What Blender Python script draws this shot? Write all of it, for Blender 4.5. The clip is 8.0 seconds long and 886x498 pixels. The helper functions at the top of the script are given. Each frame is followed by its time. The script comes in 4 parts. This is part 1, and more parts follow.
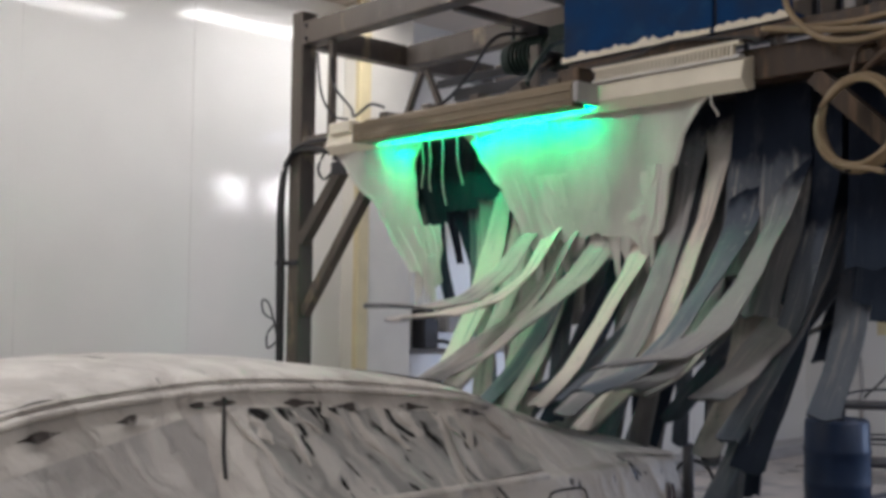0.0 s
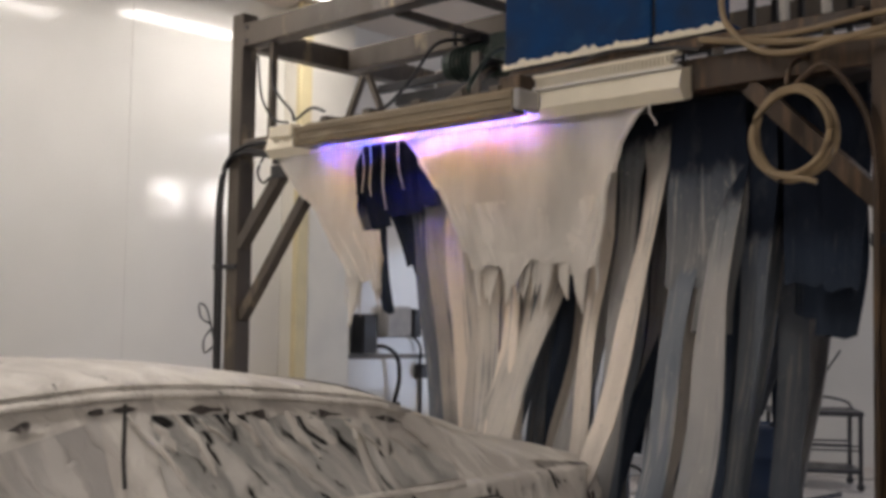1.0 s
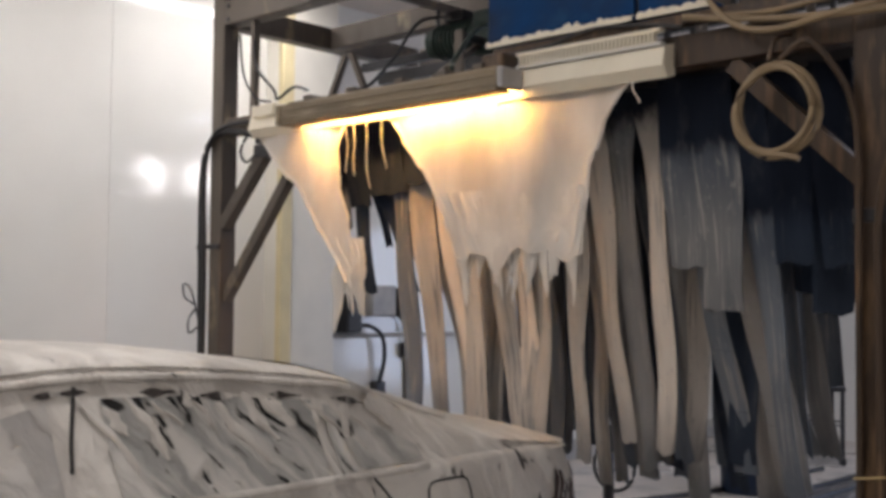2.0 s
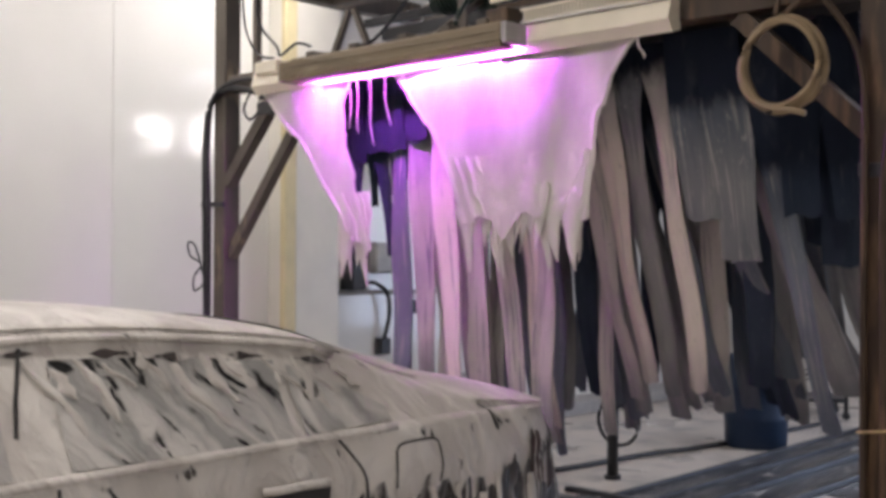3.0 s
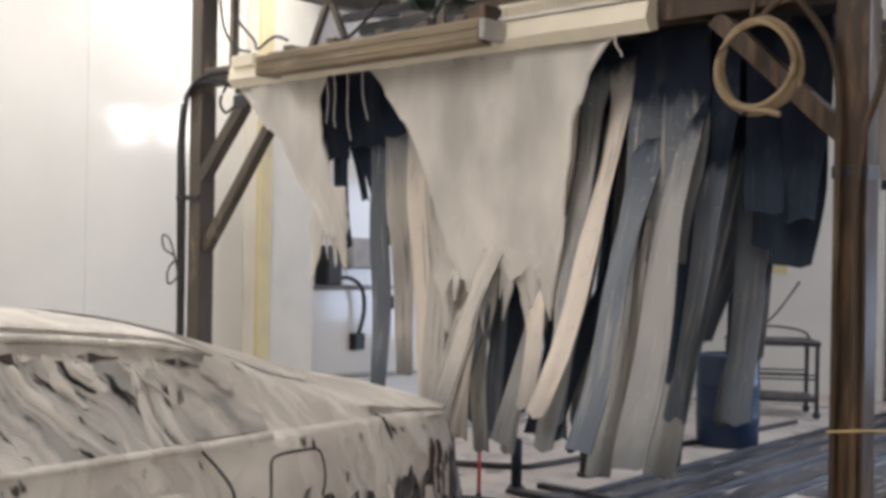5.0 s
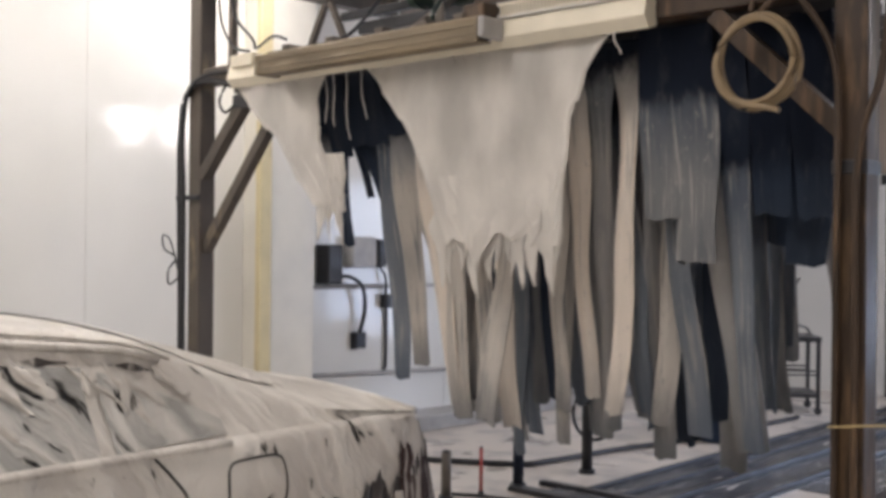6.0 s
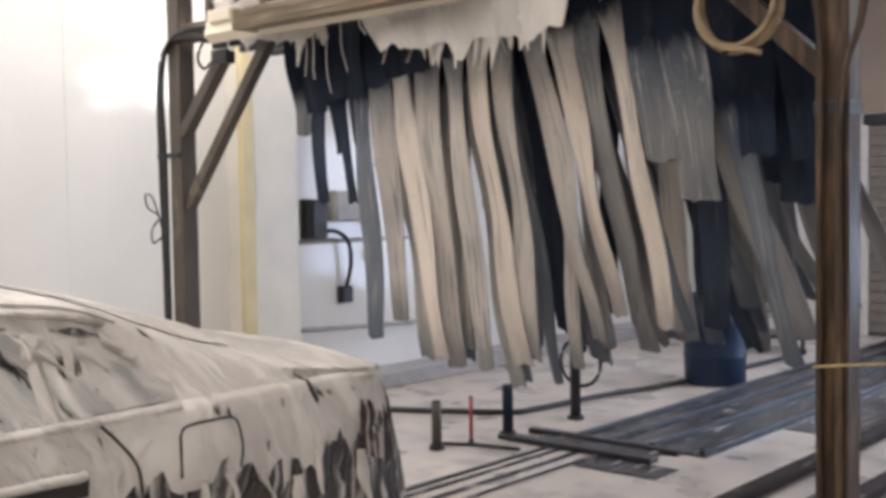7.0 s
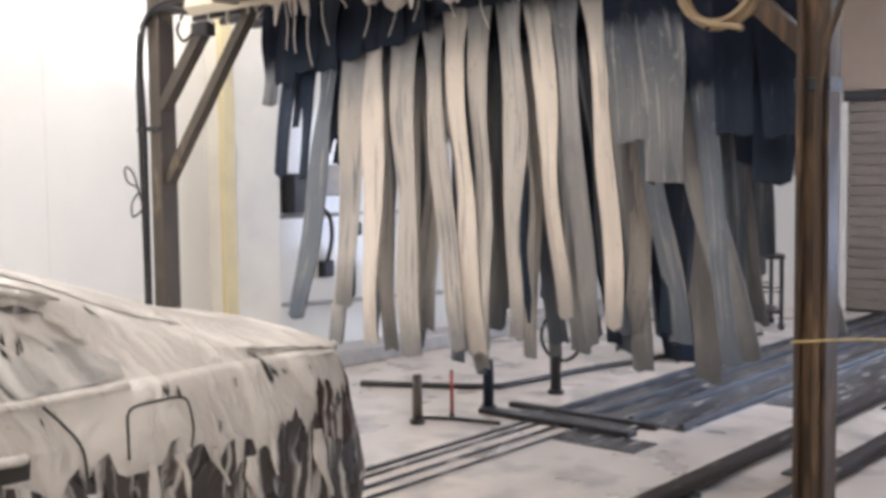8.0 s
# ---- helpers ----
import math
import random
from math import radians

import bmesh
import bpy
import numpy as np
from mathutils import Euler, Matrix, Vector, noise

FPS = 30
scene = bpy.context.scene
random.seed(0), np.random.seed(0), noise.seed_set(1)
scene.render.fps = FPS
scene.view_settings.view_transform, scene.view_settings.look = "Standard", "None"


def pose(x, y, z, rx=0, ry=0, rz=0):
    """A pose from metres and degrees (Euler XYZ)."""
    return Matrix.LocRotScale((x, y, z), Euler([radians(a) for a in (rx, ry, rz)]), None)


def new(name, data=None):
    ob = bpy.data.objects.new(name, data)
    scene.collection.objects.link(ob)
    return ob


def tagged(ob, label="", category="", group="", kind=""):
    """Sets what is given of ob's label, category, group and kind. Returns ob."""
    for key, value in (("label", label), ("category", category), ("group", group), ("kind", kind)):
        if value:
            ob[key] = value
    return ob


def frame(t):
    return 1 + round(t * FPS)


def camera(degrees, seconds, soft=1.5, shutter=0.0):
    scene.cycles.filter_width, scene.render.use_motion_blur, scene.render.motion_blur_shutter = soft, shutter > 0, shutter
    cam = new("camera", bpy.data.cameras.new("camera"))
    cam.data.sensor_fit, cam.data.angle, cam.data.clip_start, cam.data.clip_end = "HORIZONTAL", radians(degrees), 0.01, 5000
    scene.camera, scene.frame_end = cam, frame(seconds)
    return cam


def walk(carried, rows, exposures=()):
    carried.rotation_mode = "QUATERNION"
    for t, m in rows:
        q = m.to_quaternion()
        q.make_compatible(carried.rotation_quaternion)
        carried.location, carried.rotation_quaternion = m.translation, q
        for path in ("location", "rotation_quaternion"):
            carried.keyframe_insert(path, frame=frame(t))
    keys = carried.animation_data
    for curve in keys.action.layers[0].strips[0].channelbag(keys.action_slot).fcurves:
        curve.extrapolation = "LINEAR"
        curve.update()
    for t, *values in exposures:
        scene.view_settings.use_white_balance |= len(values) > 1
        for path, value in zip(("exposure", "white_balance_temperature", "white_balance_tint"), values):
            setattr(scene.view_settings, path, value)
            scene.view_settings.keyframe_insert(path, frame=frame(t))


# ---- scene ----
# camera: stands by the wash bay, held by hand, and pans
cam = camera(44.0, 8.0, 3.8, 0.4)
EYE = (5.44, -3.85, 1.58)
walk(cam, [
    (0.0, pose(*EYE, 93.21, -0.68, 47.26)),
    (0.5, pose(*EYE, 93.42, -0.85, 45.91)),
    (1.0, pose(*EYE, 93.53, -0.98, 44.10)),
    (1.5, pose(*EYE, 93.23, -0.76, 43.32)),
    (3.0, pose(*EYE, 90.17, -0.35, 43.54)),
    (3.5, pose(*EYE, 89.38, -0.57, 43.27)),
    (4.0, pose(*EYE, 88.98, -0.33, 42.72)),
    (4.5, pose(*EYE, 88.90, -0.50, 42.40)),
    (5.0, pose(*EYE, 89.99, -1.03, 42.26)),
    (6.5, pose(*EYE, 89.45, -0.17, 42.16)),
    (7.0, pose(*EYE, 87.36, 0.89, 41.46)),
    (7.5, pose(*EYE, 87.23, 1.42, 40.27)),
    (8.0, pose(*EYE, 86.03, 0.65, 40.49)),
], exposures=[(0.0, -0.46, 6000, 13), (0.5, -0.46, 6150, 13), (1.0, -0.42, 6500, 13), (1.5, -0.38, 6150, 13), (3.0, -0.12, 6250, 13), (3.5, -0.1, 6300, 13), (4.0, -0.06, 7300, 5), (4.5, 0.12, 6480, 8), (5.0, 0.22, 6300, 11), (6.5, 0.2, 6300, 13), (7.0, 0.40, 6250, 13), (8.0, 0.70, 6250, 13)])

# ---- light ----
world = bpy.data.worlds.new("world")
scene.world = world
world.use_nodes = True
wn = world.node_tree.nodes
sky = wn.new("ShaderNodeTexSky")
sky.sky_type = "NISHITA"
sky.sun_disc = False
sky.sun_elevation, sky.sun_rotation = radians(30), radians(200)
wn["Background"].inputs["Strength"].default_value = 0.12
world.node_tree.links.new(sky.outputs[0], wn["Background"].inputs["Color"])


def area(name, m, sx, sy, watts, colour):
    la = bpy.data.lights.new(name, "AREA")
    la.shape, la.size, la.size_y, la.energy, la.color = "RECTANGLE", sx, sy, watts, colour
    ob = new(name, la)
    ob.matrix_basis = m
    return ob


WARM = (1.0, 0.94, 0.87)
area("tube_light_wall", pose(-0.1, -1.7, 3.84, 0, 0, 0), 0.25, 3.4, 47, WARM)
area("tube_light_corner", pose(-0.6, 0.8, 3.84), 0.25, 1.0, 25, WARM)
# next three: unseen fill added to brighten car, curtain and far end
area("fill_light_mid", pose(2.6, -2.9, 3.84), 0.25, 3.0, 47, WARM)
area("fill_light_near", pose(6.8, -4.6, 3.84), 0.25, 3.4, 90, WARM)
area("fill_light_back", pose(3.8, 5.0, 3.84), 0.3, 3.0, 78, (0.86, 0.89, 1.0))
area("daylight_door", pose(4.4, 8.2, 1.4, -90, 0, 0), 2.2, 2.4, 110, (0.62, 0.74, 1.0))


# ---- materials ----
def mat(name, colour, rough=0.6, metal=0.0, spread=0.25, scale=6.0, bump=0.15, fine=60.0, stretch=(1, 1, 1), dirt=None, dirt_at=0.55, per_object=0.0, emit=0.0, soft=0.1, lump=0.01):
    """A surface with broad and fine variation, an optional dirt colour in patches and fine relief."""
    m = bpy.data.materials.new(name)
    m.use_nodes = True
    n, l = m.node_tree.nodes, m.node_tree.links
    p = n["Principled BSDF"]
    p.inputs["Roughness"].default_value, p.inputs["Metallic"].default_value = rough, metal
    co, mp = n.new("ShaderNodeTexCoord"), n.new("ShaderNodeMapping")
    mp.inputs["Scale"].default_value = stretch
    l.new(co.outputs["Object"], mp.inputs[0])
    if per_object:
        which, far = n.new("ShaderNodeObjectInfo"), n.new("ShaderNodeMath")
        far.operation, far.inputs[1].default_value = "MULTIPLY", 53.0
        l.new(which.outputs["Random"], far.inputs[0]), l.new(far.outputs[0], mp.inputs["Location"])
    big, small = n.new("ShaderNodeTexNoise"), n.new("ShaderNodeTexNoise")
    big.inputs["Scale"].default_value, small.inputs["Scale"].default_value = scale, fine
    big.inputs["Detail"].default_value = 5
    small.inputs["Detail"].default_value = 5
    for t in (big, small):
        l.new(mp.outputs[0], t.inputs["Vector"])
    ramp = n.new("ShaderNodeMapRange")
    ramp.inputs["From Min"].default_value, ramp.inputs["From Max"].default_value = 0.3, 0.7
    ramp.inputs["To Min"].default_value, ramp.inputs["To Max"].default_value = 1 - spread, 1 + spread * 0.4
    l.new(big.outputs[0], ramp.inputs[0])
    mul = n.new("ShaderNodeMixRGB")
    mul.blend_type, mul.inputs[0].default_value, mul.inputs[1].default_value = "MULTIPLY", 1, (*colour, 1)
    l.new(ramp.outputs[0], mul.inputs[2])
    last = mul.outputs[0]
    if per_object:
        oi, rm = n.new("ShaderNodeObjectInfo"), n.new("ShaderNodeMapRange")
        rm.inputs["To Min"].default_value, rm.inputs["To Max"].default_value = 1 - per_object, 1 + per_object * 0.3
        l.new(oi.outputs["Random"], rm.inputs[0])
        m2 = n.new("ShaderNodeMixRGB")
        m2.blend_type, m2.inputs[0].default_value = "MULTIPLY", 1
        l.new(last, m2.inputs[1]), l.new(rm.outputs[0], m2.inputs[2])
        last = m2.outputs[0]
    if dirt:
        dn, dr, dm = n.new("ShaderNodeTexNoise"), n.new("ShaderNodeMapRange"), n.new("ShaderNodeMixRGB")
        dn.inputs["Scale"].default_value, dn.inputs["Detail"].default_value = scale * 1.7, 8
        l.new(mp.outputs[0], dn.inputs["Vector"])
        dr.inputs["From Min"].default_value, dr.inputs["From Max"].default_value = dirt_at - soft / 2 + 0.05, dirt_at + soft / 2 + 0.05
        l.new(dn.outputs[0], dr.inputs[0]), l.new(dr.outputs[0], dm.inputs[0])
        l.new(last, dm.inputs[1])
        dm.inputs[2].default_value = (*dirt, 1)
        last = dm.outputs[0]
    l.new(last, p.inputs["Base Color"])
    rv = n.new("ShaderNodeMapRange")
    rv.inputs["From Min"].default_value, rv.inputs["From Max"].default_value = 0.35, 0.65
    rv.inputs["To Min"].default_value, rv.inputs["To Max"].default_value = rough * 0.75, min(1.0, rough * 1.25)
    l.new(big.outputs[0], rv.inputs[0]), l.new(rv.outputs[0], p.inputs["Roughness"])
    b = n.new("ShaderNodeBump")
    b.inputs["Strength"].default_value, b.inputs["Distance"].default_value = bump, lump
    l.new(small.outputs[0], b.inputs["Height"]), l.new(b.outputs[0], p.inputs["Normal"])
    if emit:
        p.inputs["Emission Color"].default_value, p.inputs["Emission Strength"].default_value = (*colour, 1), emit
    return m


WALL = mat("white_wall_panel", (0.75, 0.74, 0.71), 0.10, spread=0.06, scale=1.2, bump=0.03, fine=14)
COLUMN = mat("cream_column", (0.72, 0.69, 0.62), 0.4, spread=0.1, scale=3)
YELLOW = mat("yellowed_strip", (0.66, 0.57, 0.34), 0.45, spread=0.15, scale=4)
FLOOR = mat("wet_concrete", (0.61, 0.55, 0.49), 0.33, spread=0.22, scale=1.7, bump=0.2, fine=22, dirt=(0.30, 0.28, 0.265), dirt_at=0.55, soft=0.2)
CEIL = mat("ceiling_panel", (0.74, 0.67, 0.61), 0.7, spread=0.08, scale=2)
STEEL = mat("brown_steel", (0.125, 0.105, 0.088), 0.5, 0.3, spread=0.4, scale=5, stretch=(1, 1, 0.4), dirt=(0.24, 0.19, 0.13), dirt_at=0.58)
RUST = mat("rusty_post", (0.062, 0.040, 0.026), 0.5, 0.2, spread=0.45, scale=4, stretch=(3, 3, 0.5), dirt=(0.16, 0.10, 0.055), dirt_at=0.57, soft=0.2)
DARK = mat("dark_metal", (0.05, 0.05, 0.055), 0.4, 0.4, spread=0.4, scale=8)
BLUE = mat("blue_paint", (0.006, 0.04, 0.13), 0.75, spread=0.45, scale=5, dirt=(0.012, 0.06, 0.15), dirt_at=0.6, soft=0.2)
BLUE.node_tree.nodes["Principled BSDF"].inputs["Specular IOR Level"].default_value = 0.2
DRUMB = mat("blue_plastic", (0.005, 0.021, 0.06), 0.5, spread=0.3, scale=3)
RUBBER = mat("black_rubber", (0.025, 0.025, 0.028), 0.5)
GREY = mat("grey_plastic", (0.4, 0.39, 0.38), 0.5)
HOSE = mat("tan_hose", (0.29, 0.215, 0.125), 0.45, spread=0.25, scale=9)
TRAYM = mat("cream_tray", (0.80, 0.74, 0.60), 0.4, spread=0.12, scale=4)
FIXT = mat("led_housing", (0.23, 0.18, 0.115), 0.45, 0.2, spread=0.35, scale=5, stretch=(0.4, 2, 2), dirt=(0.32, 0.27, 0.19), dirt_at=0.6, soft=0.2)
DOORM = mat("roller_door", (0.22, 0.19, 0.165), 0.5, spread=0.15, scale=3)
GUIDE = mat("dark_guide_steel", (0.045, 0.036, 0.032), 0.8, 0.0, spread=0.5, scale=6, stretch=(2, 0.3, 1), dirt=(0.16, 0.14, 0.125), dirt_at=0.6)
GREENM = mat("dark_green_enamel", (0.022, 0.045, 0.036), 0.5, 0.1, spread=0.4, scale=9, dirt=(0.09, 0.085, 0.07), dirt_at=0.6)
GUIDE.node_tree.nodes["Principled BSDF"].inputs["Specular IOR Level"].default_value = 0.15
RED = mat("red_paint", (0.4, 0.05, 0.04), 0.5)
NAVY = mat("navy_felt", (0.011, 0.019, 0.038), 0.95, spread=0.5, scale=7, bump=0.5, stretch=(3, 3, 0.6), per_object=0.1, dirt=(0.07, 0.08, 0.095), dirt_at=0.62, soft=0.22)


def felt(name, soaked, between, streak, streak_at=0.57, wet=(0.10, 0.115, 0.135), end_wet=0.65):
    """Felt that is bare navy at the top and soaked with foam further down. The attribute holds, in metres, the place across
    the strip, along it from the foam's upper limit, the way left to its end, and a number for the strip."""
    m = bpy.data.materials.new(name)
    m.use_nodes = True
    n, l = m.node_tree.nodes, m.node_tree.links
    p = n["Principled BSDF"]
    p.inputs["Roughness"].default_value = 0.85
    p.inputs["Specular IOR Level"].default_value = 0.25
    at, sep = n.new("ShaderNodeAttribute"), n.new("ShaderNodeSeparateColor")
    at.attribute_name = "cloth"
    l.new(at.outputs["Color"], sep.inputs[0])

    def field(kx, ky, shift, detail=6):
        c, a, b, z, t = n.new("ShaderNodeCombineXYZ"), n.new("ShaderNodeMath"), n.new("ShaderNodeMath"), n.new("ShaderNodeMath"), n.new("ShaderNodeTexNoise")
        for node, k in ((a, kx), (b, ky), (z, 37.0)):
            node.operation, node.inputs[1].default_value = "MULTIPLY", k
        l.new(sep.outputs[0], a.inputs[0]), l.new(sep.outputs[1], b.inputs[0]), l.new(at.outputs["Alpha"], z.inputs[0])
        l.new(a.outputs[0], c.inputs[0]), l.new(b.outputs[0], c.inputs[1]), l.new(z.outputs[0], c.inputs[2])
        add = n.new("ShaderNodeVectorMath")
        add.inputs[1].default_value = (shift, shift * 2, 0)
        l.new(c.outputs[0], add.inputs[0]), l.new(add.outputs[0], t.inputs["Vector"])
        t.inputs["Scale"].default_value, t.inputs["Detail"].default_value, t.inputs["Roughness"].default_value = 1.0, detail, 0.6
        return t.outputs[0]

    def ranged(value, a, b, c=0.0, d=1.0):
        r = n.new("ShaderNodeMapRange")
        r.interpolation_type = "SMOOTHSTEP"
        for k, v in zip(("From Min", "From Max", "To Min", "To Max"), (a, b, c, d)):
            r.inputs[k].default_value = v
        l.new(value, r.inputs[0])
        return r.outputs[0]

    def total(a, b, k):
        q = n.new("ShaderNodeMath")
        q.operation, q.inputs[1].default_value = "MULTIPLY_ADD", k
        l.new(b, q.inputs[0]), l.new(a, q.inputs[2])
        return q.outputs[0]

    def mixed(f, a, b):
        q = n.new("ShaderNodeMixRGB")
        l.new(f, q.inputs[0])
        for k, v in ((1, a), (2, b)):
            if isinstance(v, tuple):
                q.inputs[k].default_value = (*v, 1)
            else:
                l.new(v, q.inputs[k])
        return q.outputs[0]

    lines, blots, fluff, tone = field(50, 2.2, 0), field(16, 6, 5), field(150, 60, 9, 3), field(2, 1.2, 13, 3)
    down = total(sep.outputs[1], blots, 0.22)
    col = mixed(ranged(down, 0.16, 0.50), between, soaked)
    col = mixed(ranged(lines, streak_at, streak_at + 0.12, 0, 0.75), col, streak)
    col = mixed(ranged(tone, 0.5, 0.72, 0, 0.45), col, between)
    runs, flecks = field(28, 1.3, 21, 4), field(70, 22, 31, 5)
    col = mixed(ranged(runs, 0.57, 0.67, 0, 0.42), col, wet)
    col = mixed(ranged(flecks, 0.60, 0.70, 0, 0.5), col, streak)
    navy = mixed(ranged(blots, 0.5, 0.72, 0, 0.5), (0.007, 0.012, 0.025), (0.04, 0.048, 0.06))
    col = mixed(ranged(down, 0.06, 0.20), navy, col)
    ends = total(sep.outputs[2], blots, 0.25)
    col = mixed(ranged(ends, 0.12, 0.42, end_wet, 0.0), col, wet)
    l.new(col, p.inputs["Base Color"])
    b = n.new("ShaderNodeBump")
    b.inputs["Strength"].default_value, b.inputs["Distance"].default_value = 0.6, 0.008
    l.new(total(lines, fluff, 0.4), b.inputs["Height"]), l.new(b.outputs[0], p.inputs["Normal"])
    return m


CREAM = felt("foamed_cream_cloth", (0.84, 0.755, 0.665), (0.48, 0.465, 0.445), (0.42, 0.39, 0.36), 0.60, end_wet=0.4)
PALE = felt("foamed_pale_cloth", (0.60, 0.56, 0.51), (0.26, 0.27, 0.285), (0.20, 0.21, 0.22), 0.56)
GREYC = felt("foamed_grey_cloth", (0.38, 0.375, 0.37), (0.20, 0.215, 0.235), (0.55, 0.52, 0.48), 0.56)
SLATE = felt("foamed_slate_cloth", (0.195, 0.218, 0.255), (0.105, 0.125, 0.16), (0.42, 0.405, 0.385), 0.54, (0.10, 0.125, 0.165))
DARKC = felt("wet_dark_cloth", (0.04, 0.054, 0.082), (0.018, 0.029, 0.052), (0.11, 0.12, 0.135), 0.57, (0.02, 0.03, 0.05))
MOTTLE = felt("mottled_cloth", (0.20, 0.205, 0.215), (0.10, 0.115, 0.14), (0.40, 0.385, 0.36), 0.50, end_wet=0.2)
FOAM = mat("white_foam", (0.88, 0.85, 0.805), 0.6, spread=0.32, scale=3.5, bump=0.5, fine=24, stretch=(1.5, 1.5, 0.6), lump=0.014)
fn, fl = FOAM.node_tree.nodes, FOAM.node_tree.links
thin, both = fn.new("ShaderNodeBsdfTranslucent"), fn.new("ShaderNodeMixShader")
thin.inputs["Color"].default_value, both.inputs[0].default_value = (0.85, 0.82, 0.78, 1), 0.4
fl.new(fn["Principled BSDF"].outputs[0], both.inputs[1]), fl.new(thin.outputs[0], both.inputs[2])
fl.new(both.outputs[0], fn["Material Output"].inputs["Surface"])


def skin(name, film, foam, bare, bare_at, zone=0.9, zone_half=0.05, lift=0.1, slant=30.0, across=15.0, along=2.4, rough=0.5, patch=6.0, edge=0.05, thick_from=0.40, thick_to=0.62):
    """Washing foam that runs down over paint or glass: a thin film, thicker slanting runs, and bare patches, most of them near one height."""
    m = bpy.data.materials.new(name)
    m.use_nodes = True
    n, l = m.node_tree.nodes, m.node_tree.links
    p = n["Principled BSDF"]
    co, turn = n.new("ShaderNodeTexCoord"), n.new("ShaderNodeMapping")
    turn.inputs["Rotation"].default_value = (radians(slant), 0, 0)
    warp, wm, wa = n.new("ShaderNodeTexNoise"), n.new("ShaderNodeVectorMath"), n.new("ShaderNodeVectorMath")
    warp.inputs["Scale"].default_value, warp.inputs["Detail"].default_value = 3.0, 4
    l.new(co.outputs["Object"], warp.inputs["Vector"])
    wm.operation, wm.inputs[1].default_value = "SCALE", (0, 0, 0)
    wm.inputs["Scale"].default_value = 0.22
    l.new(warp.outputs["Color"], wm.inputs[0])
    l.new(co.outputs["Object"], wa.inputs[0]), l.new(wm.outputs[0], wa.inputs[1]), l.new(wa.outputs[0], turn.inputs[0])

    def field(sx, sy, sz, detail=7):
        mp, t = n.new("ShaderNodeMapping"), n.new("ShaderNodeTexNoise")
        mp.inputs["Scale"].default_value = (sx, sy, sz)
        t.inputs["Scale"].default_value, t.inputs["Detail"].default_value = 1.0, detail
        l.new(turn.outputs[0], mp.inputs[0]), l.new(mp.outputs[0], t.inputs["Vector"])
        return t.outputs[0]

    def ranged(v, a, b, c=0.0, d=1.0):
        r = n.new("ShaderNodeMapRange")
        r.interpolation_type = "SMOOTHSTEP"
        for k, w in zip(("From Min", "From Max", "To Min", "To Max"), (a, b, c, d)):
            r.inputs[k].default_value = w
        l.new(v, r.inputs[0])
        return r.outputs[0]

    runs, spots, tone, fine = field(3, across, along), field(4, patch * 2.0, patch * 0.5, 9), field(1.2, 1.6, 1.4, 3), field(40, 60, 40, 3)
    sep, off, ab = n.new("ShaderNodeSeparateXYZ"), n.new("ShaderNodeMath"), n.new("ShaderNodeMath")
    l.new(co.outputs["Object"], sep.inputs[0]), l.new(sep.outputs[2], off.inputs[0])
    off.operation, off.inputs[1].default_value, ab.operation = "SUBTRACT", zone, "ABSOLUTE"
    l.new(off.outputs[0], ab.inputs[0])
    near = ranged(ab.outputs[0], 0.0, zone_half, lift, 0.0)
    both = n.new("ShaderNodeMath")
    l.new(spots, both.inputs[0]), l.new(near, both.inputs[1])
    a, t, b = n.new("ShaderNodeMixRGB"), n.new("ShaderNodeMixRGB"), n.new("ShaderNodeMixRGB")
    a.inputs[1].default_value, a.inputs[2].default_value = (*film, 1), (*foam, 1)
    thick = ranged(runs, thick_from, thick_to)
    l.new(thick, a.inputs[0])
    t.blend_type, t.inputs[2].default_value = "MULTIPLY", (0.72, 0.72, 0.71, 1)
    l.new(ranged(tone, 0.42, 0.68, 0.0, 0.8), t.inputs[0]), l.new(a.outputs[0], t.inputs[1])
    gone = ranged(both.outputs[0], bare_at, bare_at + edge)
    l.new(gone, b.inputs[0]), l.new(t.outputs[0], b.inputs[1])
    b.inputs[2].default_value = (*bare, 1)
    l.new(b.outputs[0], p.inputs["Base Color"])
    l.new(ranged(gone, 0, 1, rough, 0.22), p.inputs["Roughness"])
    h, h2, bump = n.new("ShaderNodeMath"), n.new("ShaderNodeMath"), n.new("ShaderNodeBump")
    h.operation, h.inputs[1].default_value = "MULTIPLY_ADD", 0.12
    l.new(fine, h.inputs[0]), l.new(thick, h.inputs[2])
    h3 = n.new("ShaderNodeMath")
    h3.operation, h3.inputs[1].default_value = "MULTIPLY_ADD", 1.6
    l.new(field(12, 17, 11, 4), h3.inputs[0]), l.new(h.outputs[0], h3.inputs[2])
    h2.operation, h2.inputs[1].default_value = "MULTIPLY_ADD", -0.8
    l.new(gone, h2.inputs[0]), l.new(h3.outputs[0], h2.inputs[2])
    bump.inputs["Strength"].default_value, bump.inputs["Distance"].default_value = 0.85, 0.013
    l.new(h2.outputs[0], bump.inputs["Height"]), l.new(bump.outputs[0], p.inputs["Normal"])
    return m


